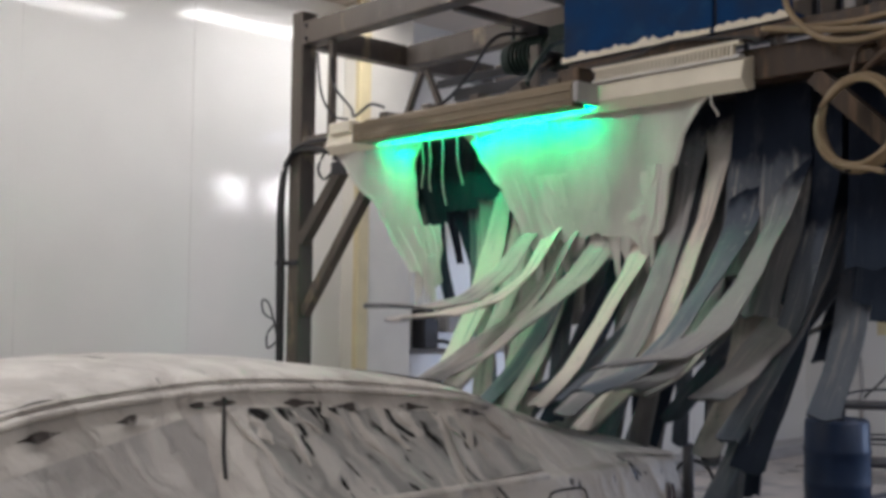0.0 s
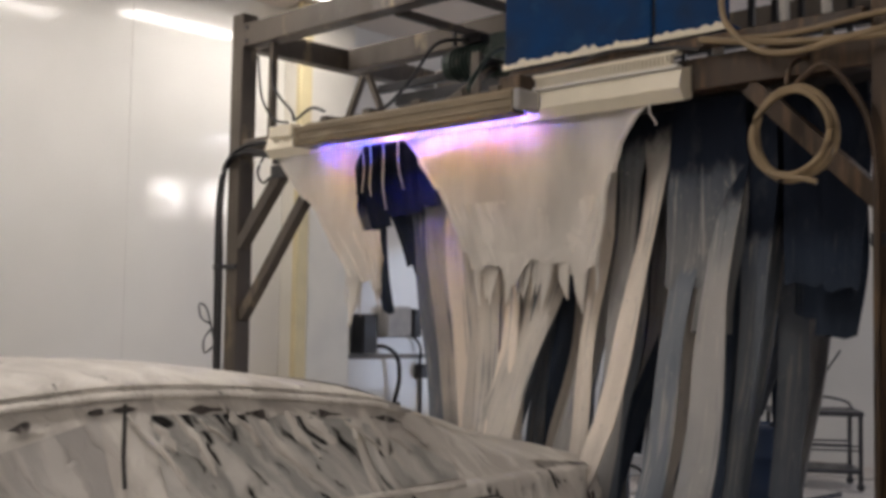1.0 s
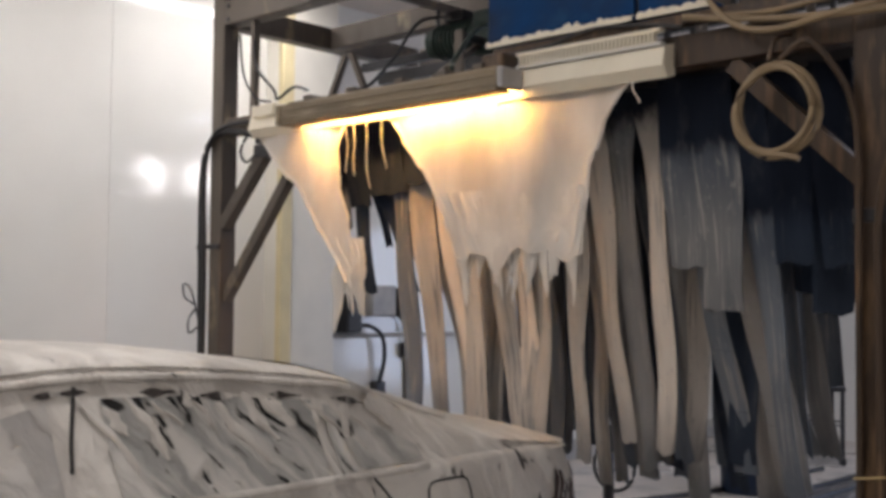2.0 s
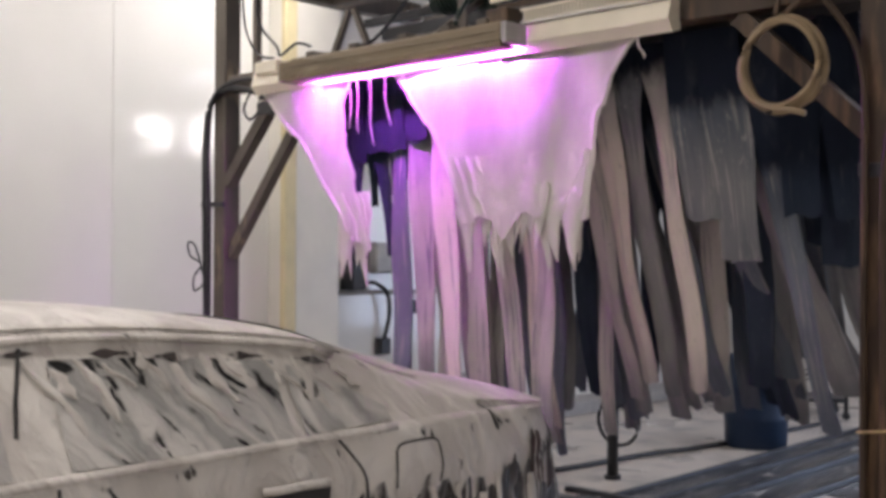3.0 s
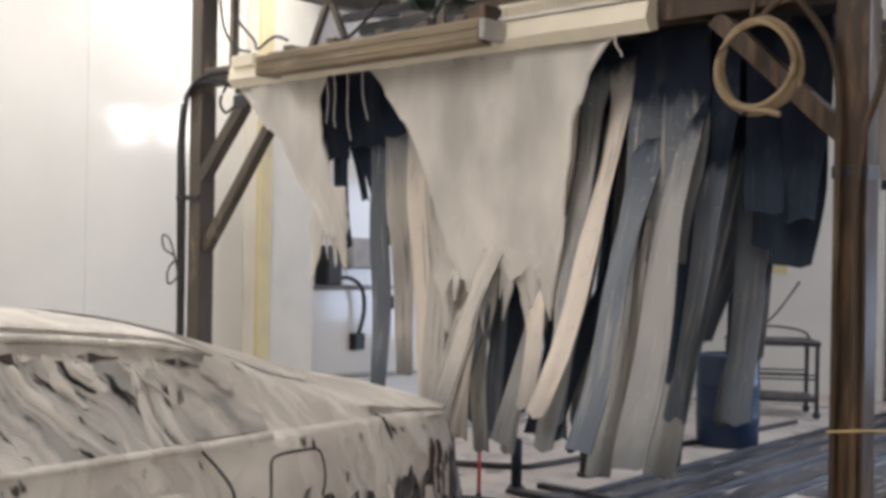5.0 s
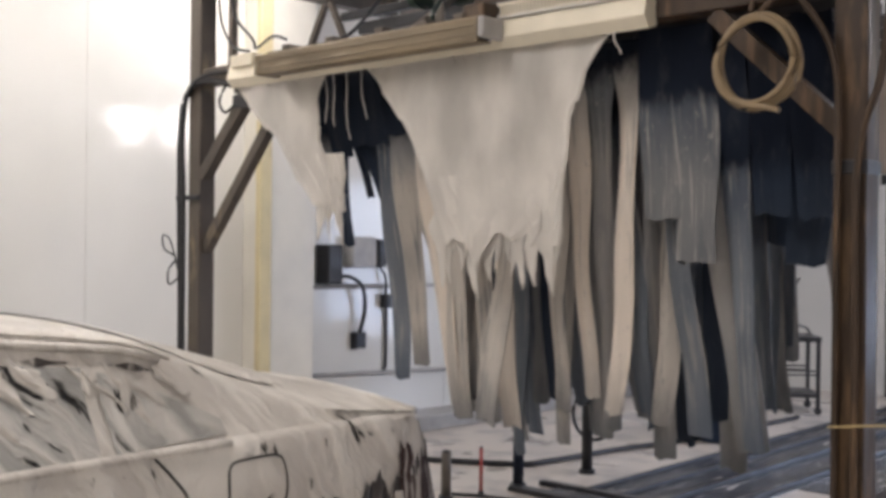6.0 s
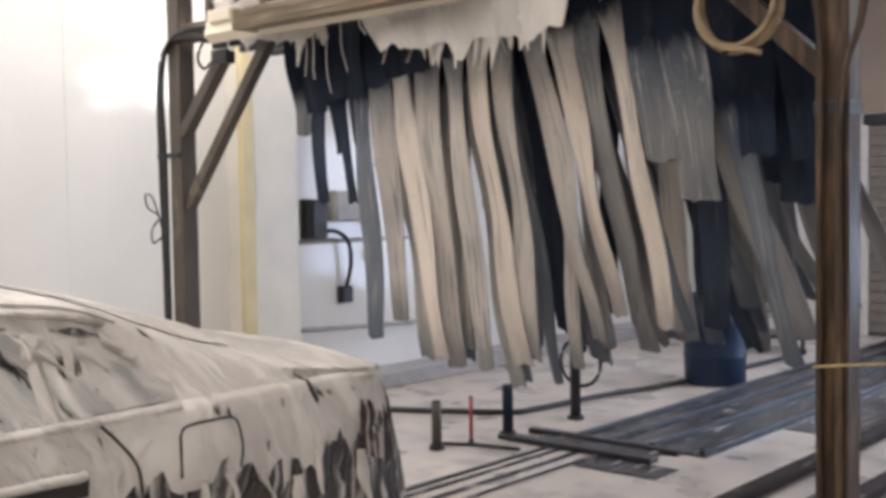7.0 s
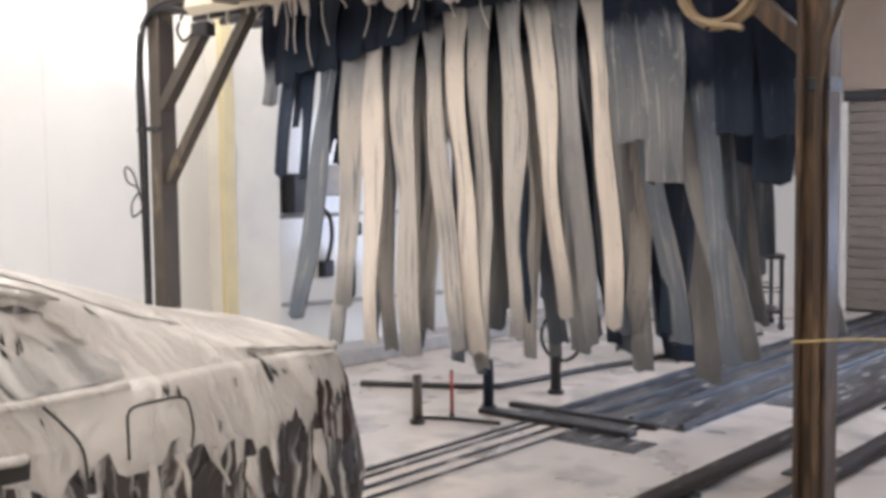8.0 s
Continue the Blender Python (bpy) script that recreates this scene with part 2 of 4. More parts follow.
PAINT = skin("foamed_car_paint", (0.52, 0.49, 0.45), (0.69, 0.66, 0.61), (0.05, 0.045, 0.04), 0.67, zone=0.955, zone_half=0.045, lift=0.085, slant=-25, across=9, patch=9)
GLASSF = skin("foamed_glass", (0.29, 0.288, 0.272), (0.56, 0.54, 0.505), (0.015, 0.015, 0.015), 0.61, zone=1.27, zone_half=0.06, lift=0.10, slant=-36, across=22, along=3.2, patch=11, thick_from=0.34, thick_to=0.70)
FRONTG = skin("thickly_foamed_glass", (0.38, 0.365, 0.345), (0.51, 0.49, 0.46), (0.03, 0.03, 0.03), 0.68, zone=1.30, zone_half=0.05, lift=0.09, slant=-30, across=12, patch=10)
REAR = skin("streaked_dark_paint", (0.045, 0.036, 0.032), (0.56, 0.53, 0.49), (0.026, 0.02, 0.018), 0.56, zone=0.3, zone_half=0.45, lift=0.08, slant=5, across=20, along=2.6, patch=9, edge=0.06, thick_from=0.48, thick_to=0.60)
GAP_SHADE = mat("dark_gap_and_shade", (0.03, 0.028, 0.027), 0.6)
LAMP = mat("tail_lamp", (0.04, 0.016, 0.013), 0.8, spread=0.4, scale=9, stretch=(2, 2, 0.3), dirt=(0.42, 0.39, 0.36), dirt_at=0.54)
BED = mat("wet_track_bed", (0.06, 0.058, 0.062), 0.18, spread=0.5, scale=5, bump=0.4, stretch=(3, 0.4, 1), dirt=(0.42, 0.39, 0.37), dirt_at=0.57)
BEIGE = mat("beige_panel", (0.33, 0.265, 0.22), 0.5, spread=0.12, scale=2)
TYRE = mat("tyre_rubber", (0.02, 0.02, 0.02), 0.7)
RIM = mat("rim_metal", (0.4, 0.4, 0.41), 0.3, 0.9)
ROPE = mat("tan_string", (0.55, 0.42, 0.2), 0.7)
WHITEP = mat("white_pvc", (0.7, 0.68, 0.65), 0.4, spread=0.1)
# glow of the two unseen panels that put highlights on the west wall
GLARE = mat("wall_glare_glow", (1.0, 0.97, 0.92), 0.4, spread=0.0, emit=34.0)
TUBE = mat("tube_glow", (1.0, 0.95, 0.86), 0.4, spread=0.0, emit=6.0)

# ---- mesh helpers ----
def mesh(name, bm, material, smooth=True):
    me = bpy.data.meshes.new(name)
    bm.normal_update()
    bm.to_mesh(me)
    bm.free()
    me.materials.append(material)
    if smooth:
        for f in me.polygons:
            f.use_smooth = True
    return me


def part(name, bm, material, parent, label="", smooth=False):
    ob = new(name, mesh(name, bm, material, smooth))
    ob.parent = parent
    if label:
        ob["label"] = label
    return ob


def thing(name, label, category, m=None, group="", kind=""):
    ob = new(name)
    if m is not None:
        ob.matrix_basis = m
    return tagged(ob, label, category, group, kind)


def box(bm, x0, x1, y0, y1, z0, z1, bevel=0.0):
    m = Matrix.Translation(((x0 + x1) / 2, (y0 + y1) / 2, (z0 + z1) / 2)) @ Matrix.Diagonal((abs(x1 - x0), abs(y1 - y0), abs(z1 - z0), 1))
    vs = bmesh.ops.create_cube(bm, size=1, matrix=m)["verts"]
    if bevel:
        es = list({e for v in vs for e in v.link_edges})
        bmesh.ops.bevel(bm, geom=es, offset=bevel, segments=2, affect="EDGES", profile=0.5)
    return bm


def nb(*a, **k):
    return box(bmesh.new(), *a, **k)


def tube(bm, pts, r, sides=8):
    """A round bar along a line of points."""
    pts = [Vector(p) for p in pts]
    rings = []
    for i, p in enumerate(pts):
        d = (pts[min(i + 1, len(pts) - 1)] - pts[max(i - 1, 0)]).normalized()
        u = d.cross(Vector((0, 0, 1)) if abs(d.z) < 0.9 else Vector((1, 0, 0))).normalized()
        w = d.cross(u)
        rings.append([bm.verts.new(p + r * (math.cos(a) * u + math.sin(a) * w)) for a in (2 * math.pi * k / sides for k in range(sides))])
    for a, b in zip(rings, rings[1:]):
        for k in range(sides):
            bm.faces.new((a[k], a[(k + 1) % sides], b[(k + 1) % sides], b[k]))
    bm.faces.new(rings[0][::-1]), bm.faces.new(rings[-1])
    return bm


def curve(pts, n=6):
    """A smooth line through a few points."""
    pts = [Vector(p) for p in pts]
    out = []
    for i in range(len(pts) - 1):
        p0, p1, p2, p3 = pts[max(i - 1, 0)], pts[i], pts[i + 1], pts[min(i + 2, len(pts) - 1)]
        for k in range(n):
            t = k / n
            out.append(0.5 * ((2 * p1) + (p2 - p0) * t + (2 * p0 - 5 * p1 + 4 * p2 - p3) * t * t + (3 * p1 - p0 - 3 * p2 + p3) * t ** 3))
    return out + [pts[-1]]


def bar(bm, a, b, s, up=(0, 1, 0)):
    """A square bar of side s from a to b."""
    a, b = Vector(a), Vector(b)
    d = (b - a).normalized()
    u = d.cross(Vector(up)).normalized()
    w = d.cross(u)
    c = [s / 2 * (i * u + j * w) for i, j in ((-1, -1), (1, -1), (1, 1), (-1, 1))]
    v0, v1 = [bm.verts.new(a + k) for k in c], [bm.verts.new(b + k) for k in c]
    for k in range(4):
        bm.faces.new((v0[k], v0[(k + 1) % 4], v1[(k + 1) % 4], v1[k]))
    bm.faces.new(v0[::-1]), bm.faces.new(v1)
    return bm


def structure(name, bm, material, label, category="wall"):
    return tagged(new(name, mesh(name, bm, material, False)), label, category, kind="structure")


# ---- the hall ----
structure("floor", nb(-1.6, 9.4, -9.2, 8.6, -0.2, 0), FLOOR, "wet pale concrete floor with foam residue", "floor")
structure("ceiling", nb(-1.6, 9.4, -9.2, 8.6, 3.95, 4.15), CEIL, "pale ceiling panels above the wash bay", "ceiling")
wall = structure("wall_west", nb(-1.6, -1.3, -9.2, 8.6, 0, 3.95), WALL, "glossy white panel wall along the wash bay")
for k, y in enumerate((-7.2, -6.0, -4.8, -3.6, -2.4, -1.2, 0.0, 3.6, 4.8, 6.0)):
    part("joint_strip", nb(-1.303, -1.296, y - 0.012, y + 0.012, 0.02, 3.93), WALL, wall)
structure("wall_north", nb(-1.3, 3.2, 8.3, 8.6, 0, 3.95), WALL, "white painted end wall of the hall")
structure("wall_north_east", nb(5.6, 9.4, 8.3, 8.6, 0, 3.95), WALL, "white painted end wall of the hall")
structure("wall_north_top", nb(3.2, 5.6, 8.3, 8.6, 2.7, 3.95), WALL, "white wall above the exit opening")
structure("wall_east", nb(9.1, 9.4, -9.2, 8.3, 0, 3.95), WALL, "white painted side wall of the hall")
structure("wall_south", nb(-1.3, 9.1, -9.2, -8.9, 0, 3.95), WALL, "white painted rear wall of the hall")
col = thing("column", "cream column with a yellowed corner strip", "column", kind="structure")
part("shaft", nb(-1.3, -1.05, 1.30, 1.80, 0, 3.95, bevel=0.01), COLUMN, col)
part("corner_strip", nb(-1.09, -1.03, 1.25, 1.36, 0, 3.95, bevel=0.008), YELLOW, col, "yellowed plastic corner strip")
door = thing("door_1", "closed brown slatted roller door in the end wall", "roller door", kind="structure")
for k in range(20):
    part("slat", nb(0.97, 3.05, 8.262, 8.288, 0.03 + k * 0.114, 0.135 + k * 0.114, bevel=0.004), DOORM, door)
part("head_rail", nb(0.92, 3.1, 8.22, 8.298, 2.31, 2.42, bevel=0.008), DARK, door, "dark head rail")
part("jamb", nb(0.86, 0.965, 8.23, 8.298, 0, 2.31, bevel=0.006), WHITEP, door)
part("jamb", nb(3.055, 3.15, 8.23, 8.298, 0, 2.31, bevel=0.006), WHITEP, door)
part("bottom_rail", nb(0.97, 3.05, 8.25, 8.29, 0.0, 0.03), DARK, door)
structure("panel_above_door", nb(0.5, 3.2, 8.27, 8.297, 2.43, 3.94), BEIGE, "beige cladding panel above the roller door", "panel")

# ceiling lamps over the bay; the last three are unseen fixtures added for the fill lights
for x, y, n in ((-0.1, -1.7, 3.4), (-0.6, 0.8, 1.0), (2.6, -2.9, 3.0), (6.8, -4.6, 3.4), (3.8, 5.0, 3.0)):
    cl = thing("ceiling_light", "long white fluorescent ceiling light or added fill fixture", "ceiling light", group="ceiling lights")
    part("tray", nb(x - 0.14, x + 0.14, y - n / 2 - 0.05, y + n / 2 + 0.05, 3.89, 3.95, bevel=0.01), WHITEP, cl)
    for dx in (-0.06, 0.06):
        part("tube", tube(bmesh.new(), [(x + dx, y - n / 2, 3.868), (x + dx, y + n / 2, 3.868)], 0.018), TUBE, cl)

# two unseen glowing panels, added so the glossy west wall shows bright patches
for x, y in ((5.44, 4.45), (5.3, 5.15)):
    wl = thing("wall_glare_light", "bright square light added out of view for highlights on the wall", "work light", group="work lights")
    part("casing", nb(x - 0.02, x + 0.06, y - 0.22, y + 0.22, 3.0, 3.44, bevel=0.01), DARK, wl)
    part("lens", nb(x - 0.026, x - 0.021, y - 0.20, y + 0.20, 3.02, 3.42), GLARE, wl, "glowing square lens")
    part("rod", tube(bmesh.new(), [(x + 0.02, y, 3.44), (x + 0.02, y, 3.95)], 0.01), DARK, wl)

# ---- the gantry ----
gantry = thing("gantry", "brown steel gantry frame over the wash bay", "gantry")
S = 0.055
for x, y in ((0, 0), (3.25, 1.65)):
    part("post", nb(x - S, x + S, y - S, y + S, 0, 3.38, bevel=0.006), STEEL, gantry)
part("post", nb(3.85, 3.97, -0.06, 0.06, 0, 3.38, bevel=0.008), RUST, gantry, "rusty brown post with tan streaks")
for x, y, z in ((0, 0, 0.006), (3.91, 0, 0.006), (3.25, 1.65, 0.006)):
    part("foot_plate", nb(x - 0.12, x + 0.12, y - 0.12, y + 0.12, 0.0, 0.012), DARK, gantry)
for y in (0, 0.83, 1.65):
    part("top_beam", nb(S if y != 0.83 else 0.05, 3.845, y - S, y + S, 3.17, 3.31, bevel=0.005), STEEL, gantry)
for x in (0, 3.9):
    part("side_beam", nb(x - S * 0.9, x + S * 0.9, S, 1.65 - S, 3.172, 3.312, bevel=0.005), STEEL, gantry)
part("lower_beam", nb(S, 2.9, -0.042, 0.04, 2.51, 2.61, bevel=0.005), STEEL, gantry)
part("lower_beam", nb(2.9, 3.85, -0.05, 0.05, 2.50, 2.63, bevel=0.006), RUST, gantry, "rust-streaked end of the lower beam")
part("hanger", nb(0.27, 0.31, -0.02, 0.02, 2.61, 3.17, bevel=0.004), STEEL, gantry)
part("hanger_foot", nb(0.27, 0.50, -0.02, 0.02, 2.625, 2.66, bevel=0.004), STEEL, gantry)
for a, b in (((1.03, 0.05, 2.87), (0.89, 0.05, 2.61)), ((1.07, 0.05, 2.87), (1.21, 0.05, 2.61)), ((1.72, 0.78, 3.17), (1.62, 0.05, 2.63))):
    part("stay", bar(bmesh.new(), a, b, 0.03, (1, 0, 0)), STEEL, gantry)
part("inner_rail", nb(0.055, 3.84, 1.2, 1.26, 3.0, 3.08, bevel=0.004), DARK, gantry)
part("brace", bar(bmesh.new(), (0.05, 0, 1.55), (0.86, 0, 2.51), 0.058), STEEL, gantry)
part("brace", bar(bmesh.new(), (0.05, -0.02, 1.98), (0.43, -0.02, 2.38), 0.066), STEEL, gantry)
part("brace_bracket", nb(0.36, 0.5, -0.055, 0.01, 2.35, 2.43, bevel=0.006), DARK, gantry)
part("brace", bar(bmesh.new(), (3.87, 0, 2.01), (3.36, 0, 2.49), 0.07), RUST, gantry)
part("clamp", nb(3.845, 3.975, -0.066, 0.066, 1.85, 1.90, bevel=0.006), DARK, gantry, "dark pipe clamp")
part("clip", nb(-0.16, 0.06, -0.075, -0.055, 1.84, 1.87, bevel=0.004), DARK, gantry)
for x in (0.1, 3.75):
    for z in (3.2, 3.28):
        part("bolt", tube(bmesh.new(), [(x, -0.056, z), (x, -0.068, z)], 0.012, 6), DARK, gantry)


def hose(pts, r, material, label, name="hose", smooth=6):
    return tagged(new(name, mesh(name, tube(bmesh.new(), curve(pts, smooth), r), material)), label, name)


# hoses and wires on the far post
hose([(0.35, -0.05, 2.49), (0.12, -0.07, 2.53), (-0.06, -0.07, 2.46), (-0.12, -0.07, 2.25), (-0.13, -0.065, 1.85), (-0.12, -0.06, 1.2), (-0.11, -0.06, 0.3), (-0.11, -0.06, 0.0)], 0.018, RUBBER, "black rubber hose strapped along the far post")
hose([(0.45, -0.06, 2.56), (0.15, -0.08, 2.56), (-0.02, -0.09, 2.47), (-0.085, -0.08, 2.2), (-0.075, -0.075, 1.85), (-0.08, -0.07, 1.2), (-0.075, -0.07, 0.0)], 0.014, RUBBER, "black rubber hose strapped along the far post")
hose([(0.30, -0.05, 2.5), (0.26, -0.07, 2.40), (0.33, -0.08, 2.33), (0.42, -0.08, 2.37)], 0.008, RUBBER, "thin black cable looping under the beam", "cable")
hose([(-0.13, -0.07, 1.42), (-0.20, -0.08, 1.60), (-0.28, -0.08, 1.63), (-0.26, -0.08, 1.55), (-0.16, -0.07, 1.50), (-0.22, -0.08, 1.42), (-0.21, -0.08, 1.34), (-0.13, -0.07, 1.38)], 0.006, RUBBER, "loose loop of thin black wire on the post", "wire")
hose([(0.18, -0.03, 3.1), (0.25, -0.05, 2.85), (0.38, -0.06, 2.7), (0.52, -0.06, 2.66)], 0.007, RUBBER, "thin black cable hanging in the gantry", "cable")
hose([(0.32, -0.03, 3.05), (0.36, -0.04, 2.88), (0.55, -0.06, 2.72), (0.62, -0.09, 2.66), (0.80, -0.12, 2.70), (0.95, -0.15, 2.66)], 0.008, RUBBER, "thin black cable hanging in the gantry", "cable")
hose([(2.2, -0.11, 2.66), (2.5, -0.12, 2.66), (2.75, -0.12, 2.70), (3.0, -0.12, 2.68), (3.2, -0.12, 2.64)], 0.008, RUBBER, "thin black cable along the tray", "cable")

# ---- the foam tray and its light bar ----
tray = thing("foam_tray", "cream foam waterfall tray hung under the gantry", "foam tray")
bm = bmesh.new()
prof = [(-0.10, 2.455), (-0.14, 2.50), (-0.12, 2.575), (-0.05, 2.60), (-0.045, 2.47)]
ends = []
for x in [0.42 + 2.70 * i / 24 for i in range(25)]:
    ends.append([bm.verts.new((x, y + 0.004 * noise.noise((x * 9, k, 0)), z + 0.005 * noise.noise((x * 7, k, 5)))) for k, (y, z) in enumerate(prof)])
for a, b in zip(ends, ends[1:]):
    for k in range(5):
        bm.faces.new((a[k], a[(k + 1) % 5], b[(k + 1) % 5], b[k]))
bm.faces.new(ends[0][::-1]), bm.faces.new(ends[-1])
bmesh.ops.recalc_face_normals(bm, faces=bm.faces)
part("trough", bm, TRAYM, tray)
part("rim", nb(2.36, 3.10, -0.125, -0.085, 2.585, 2.60), WHITEP, tray)
for k in range(36):
    part("rib", nb(2.38 + k * 0.0195, 2.388 + k * 0.0195, -0.128, -0.10, 2.59, 2.64), TRAYM, tray)
part("rim_cap", nb(2.36, 3.10, -0.127, -0.085, 2.64, 2.655, bevel=0.003), TRAYM, tray)
part("end_bracket", nb(0.46, 0.66, -0.15, -0.05, 2.56, 2.63, bevel=0.01), TRAYM, tray)

led = thing("led_bar", "brown metal light bar with colour-changing lamps over the foam", "light bar")
part("top_plate", nb(0.90, 2.38, -0.265, -0.145, 2.556, 2.568), FIXT, led)
part("front_plate", nb(0.90, 2.38, -0.285, -0.265, 2.465, 2.568, bevel=0.006), FIXT, led)
for z in (2.49, 2.53):
    part("ridge", nb(0.90, 2.38, -0.291, -0.285, z, z + 0.012, bevel=0.002), FIXT, led)
part("bottom_plate", nb(0.90, 2.38, -0.264, -0.188, 2.466, 2.472), FIXT, led)
for y in (-0.255, -0.225, -0.195, -0.165):
    part("cooling_rib", nb(0.92, 2.36, y, y + 0.008, 2.568, 2.582), FIXT, led)
part("end_cap", nb(2.382, 2.415, -0.287, -0.14, 2.48, 2.572, bevel=0.01), GREY, led, "pale plastic end cap")
part("end_cap", nb(0.85, 0.898, -0.285, -0.14, 2.465, 2.57, bevel=0.008), FIXT, led)
for x in (1.02, 1.35, 1.7, 1.98, 2.2):
    part("bracket", nb(x, x + 0.06, -0.24, -0.05, 2.583, 2.612, bevel=0.006), STEEL, led)
part("junction_box", nb(2.24, 2.36, -0.22, -0.1, 2.583, 2.65, bevel=0.01), RUST, led)
# an added drum changes the bar's colour: strips of single colours round a dark core, which turns behind the slot
lamps = []
for k, (name, colour, power) in enumerate((("green", (0.0, 1.0, 0.30), 290), ("blue", (0.03, 0.05, 1.0), 1550), ("amber", (1.0, 0.47, 0.12), 620), ("pink", (0.75, 0.10, 1.0), 1000), ("white", (0.70, 0.60, 1.0), 760))):
    m = bpy.data.materials.new(name + "_lamp_glow")
    m.use_nodes = True
    p = m.node_tree.nodes["Principled BSDF"]
    p.inputs["Base Color"].default_value, p.inputs["Emission Color"].default_value, p.inputs["Emission Strength"].default_value = (0.02, 0.02, 0.02, 1), (*colour, 1), power
    lamps.append(m)
drum = part("lamp_drum", tube(bmesh.new(), [(-0.73, 0, 0), (0.73, 0, 0)], 0.030, 20), RUBBER, led, "added turning core whose strips of coloured lamps change the light's colour")
drum.matrix_basis = pose(1.64, -0.20, 2.515)
# shield added round the drum, so only the colour at the slot gets out
bm = bmesh.new()
arc = [radians(-6 + 316 * i / 24) for i in range(25)]
r0, r1 = 0.0348, 0.0375
inner = [[bm.verts.new((x, -0.20 + r0 * math.cos(a), 2.515 + r0 * math.sin(a))) for x in (0.902, 2.378)] for a in arc]
outer = [[bm.verts.new((x, -0.20 + r1 * math.cos(a), 2.515 + r1 * math.sin(a))) for x in (0.902, 2.378)] for a in arc]
for g in (inner, outer):
    for a, b in zip(g, g[1:]):
        bm.faces.new((a[0], a[1], b[1], b[0]))
for k in (0, -1):
    bm.faces.new((inner[k][0], inner[k][1], outer[k][1], outer[k][0]))
part("lamp_shield", bm, RUBBER, led, "dark slotted shield added round the lamps to stop light leaks")
for k, m in enumerate(lamps):
    bm = bmesh.new()
    a = radians(k * 60)
    d = [Vector((0, math.cos(a + radians(t)), math.sin(a + radians(t)))) * 0.0335 for t in (-10, 10)]
    bm.faces.new([bm.verts.new((x, *v.yz)) for x, v in ((-0.72, d[0]), (0.72, d[0]), (0.72, d[1]), (-0.72, d[1]))])
    part("lamp_strip", bm, m, drum)
    for t in (-16, 16):
        c, d = math.cos(a + radians(t)), math.sin(a + radians(t))
        part("fin", bar(bmesh.new(), (-0.73, 0.0317 * c, 0.0317 * d), (0.73, 0.0317 * c, 0.0317 * d), 0.0046), RUBBER, drum)

# ---- blue covers on the beam ----
for x0, x1 in ((2.16, 2.95), (2.97, 3.30)):
    bb = thing("machine_cover", "dark blue painted steel cover with foam along its rim", "machine cover", group="blue covers")
    part("front_sheet", nb(x0, x1, -0.085, -0.065, 2.74, 3.3, bevel=0.004), BLUE, bb)
    part("side_sheet", nb(x0, x0 + 0.015, -0.064, 0.1, 2.74, 3.16), BLUE, bb)
    part("flange", nb(x0, x1, -0.064, 0.02, 2.725, 2.74), BLUE, bb)
    bm = bmesh.new()
    n = int((x1 - x0) / 0.02)
    up, lo = [], []
    for i in range(n + 1):
        x = x0 + (x1 - x0) * i / n
        h = 0.004 + 0.035 * abs(noise.noise((x * 17, 1, 0))) + 0.03 * abs(noise.noise((x * 55, 3, 0)))
        up.append([bm.verts.new((x, y, 2.725 + h)) for y in (-0.098, -0.084)])
        lo.append([bm.verts.new((x, y, 2.712)) for y in (-0.10, -0.084)])
    for i in range(n):
        bm.faces.new((lo[i][0], lo[i + 1][0], up[i + 1][0], up[i][0]))
        bm.faces.new((up[i][0], up[i + 1][0], up[i + 1][1], up[i][1]))
        bm.faces.new((lo[i][1], lo[i + 1][1], lo[i + 1][0], lo[i][0]))
    part("foam_rim", bm, TRAYM, bb, "crusted pale foam along the rim")
rail = thing("cable_rail", "rusty flat rail with cables above the foam tray", "rail")
part("rail", nb(2.2, 3.84, -0.10, -0.052, 2.655, 2.70, bevel=0.005), RUST, rail)

# the drive that rocks the curtain
drive = thing("gear_motor", "dark green gear motor on a bracket inside the gantry", "gear motor", pose(-0.36, 0, 0))
part("motor_body", tube(bmesh.new(), [(1.62, 0.5, 2.97), (1.98, 0.5, 2.97)], 0.085, 18), GREENM, drive, smooth=False)
for k in range(9):
    part("cooling_fin", tube(bmesh.new(), [(1.68 + k * 0.03, 0.5, 2.97), (1.69 + k * 0.03, 0.5, 2.97)], 0.098, 18), GREENM, drive)
part("gear_case", nb(1.98, 2.16, 0.40, 0.60, 2.84, 3.08, bevel=0.02), GREENM, drive)
part("shaft", tube(bmesh.new(), [(2.07, 0.40, 2.90), (2.07, 0.22, 2.90)], 0.022, 10), DARK, drive)
part("crank_arm", nb(2.04, 2.10, 0.20, 0.225, 2.66, 2.93, bevel=0.008), STEEL, drive)
part("terminal_box", nb(1.74, 1.88, 0.44, 0.56, 3.06, 3.12, bevel=0.01), DARK, drive)
for x in (1.62, 2.10):
    part("bracket", nb(x, x + 0.05, 0.056, 0.774, 3.16, 3.20, bevel=0.004), STEEL, drive)
for x in (1.64, 2.12):
    part("bolt", tube(bmesh.new(), [(x, 0.5, 3.08), (x, 0.5, 3.18)], 0.012, 8), DARK, drive)
part("rocker_bar", nb(0.9, 2.16, 0.60, 0.64, 2.93, 2.98, bevel=0.005), DARK, drive)
hose([(1.44, 0.44, 3.08), (1.34, 0.30, 3.05), (1.30, 0.16, 2.85), (1.26, 0.02, 2.68), (1.20, -0.08, 2.63)], 0.010, RUBBER, "black cable from the gear motor to the light bar", "cable")
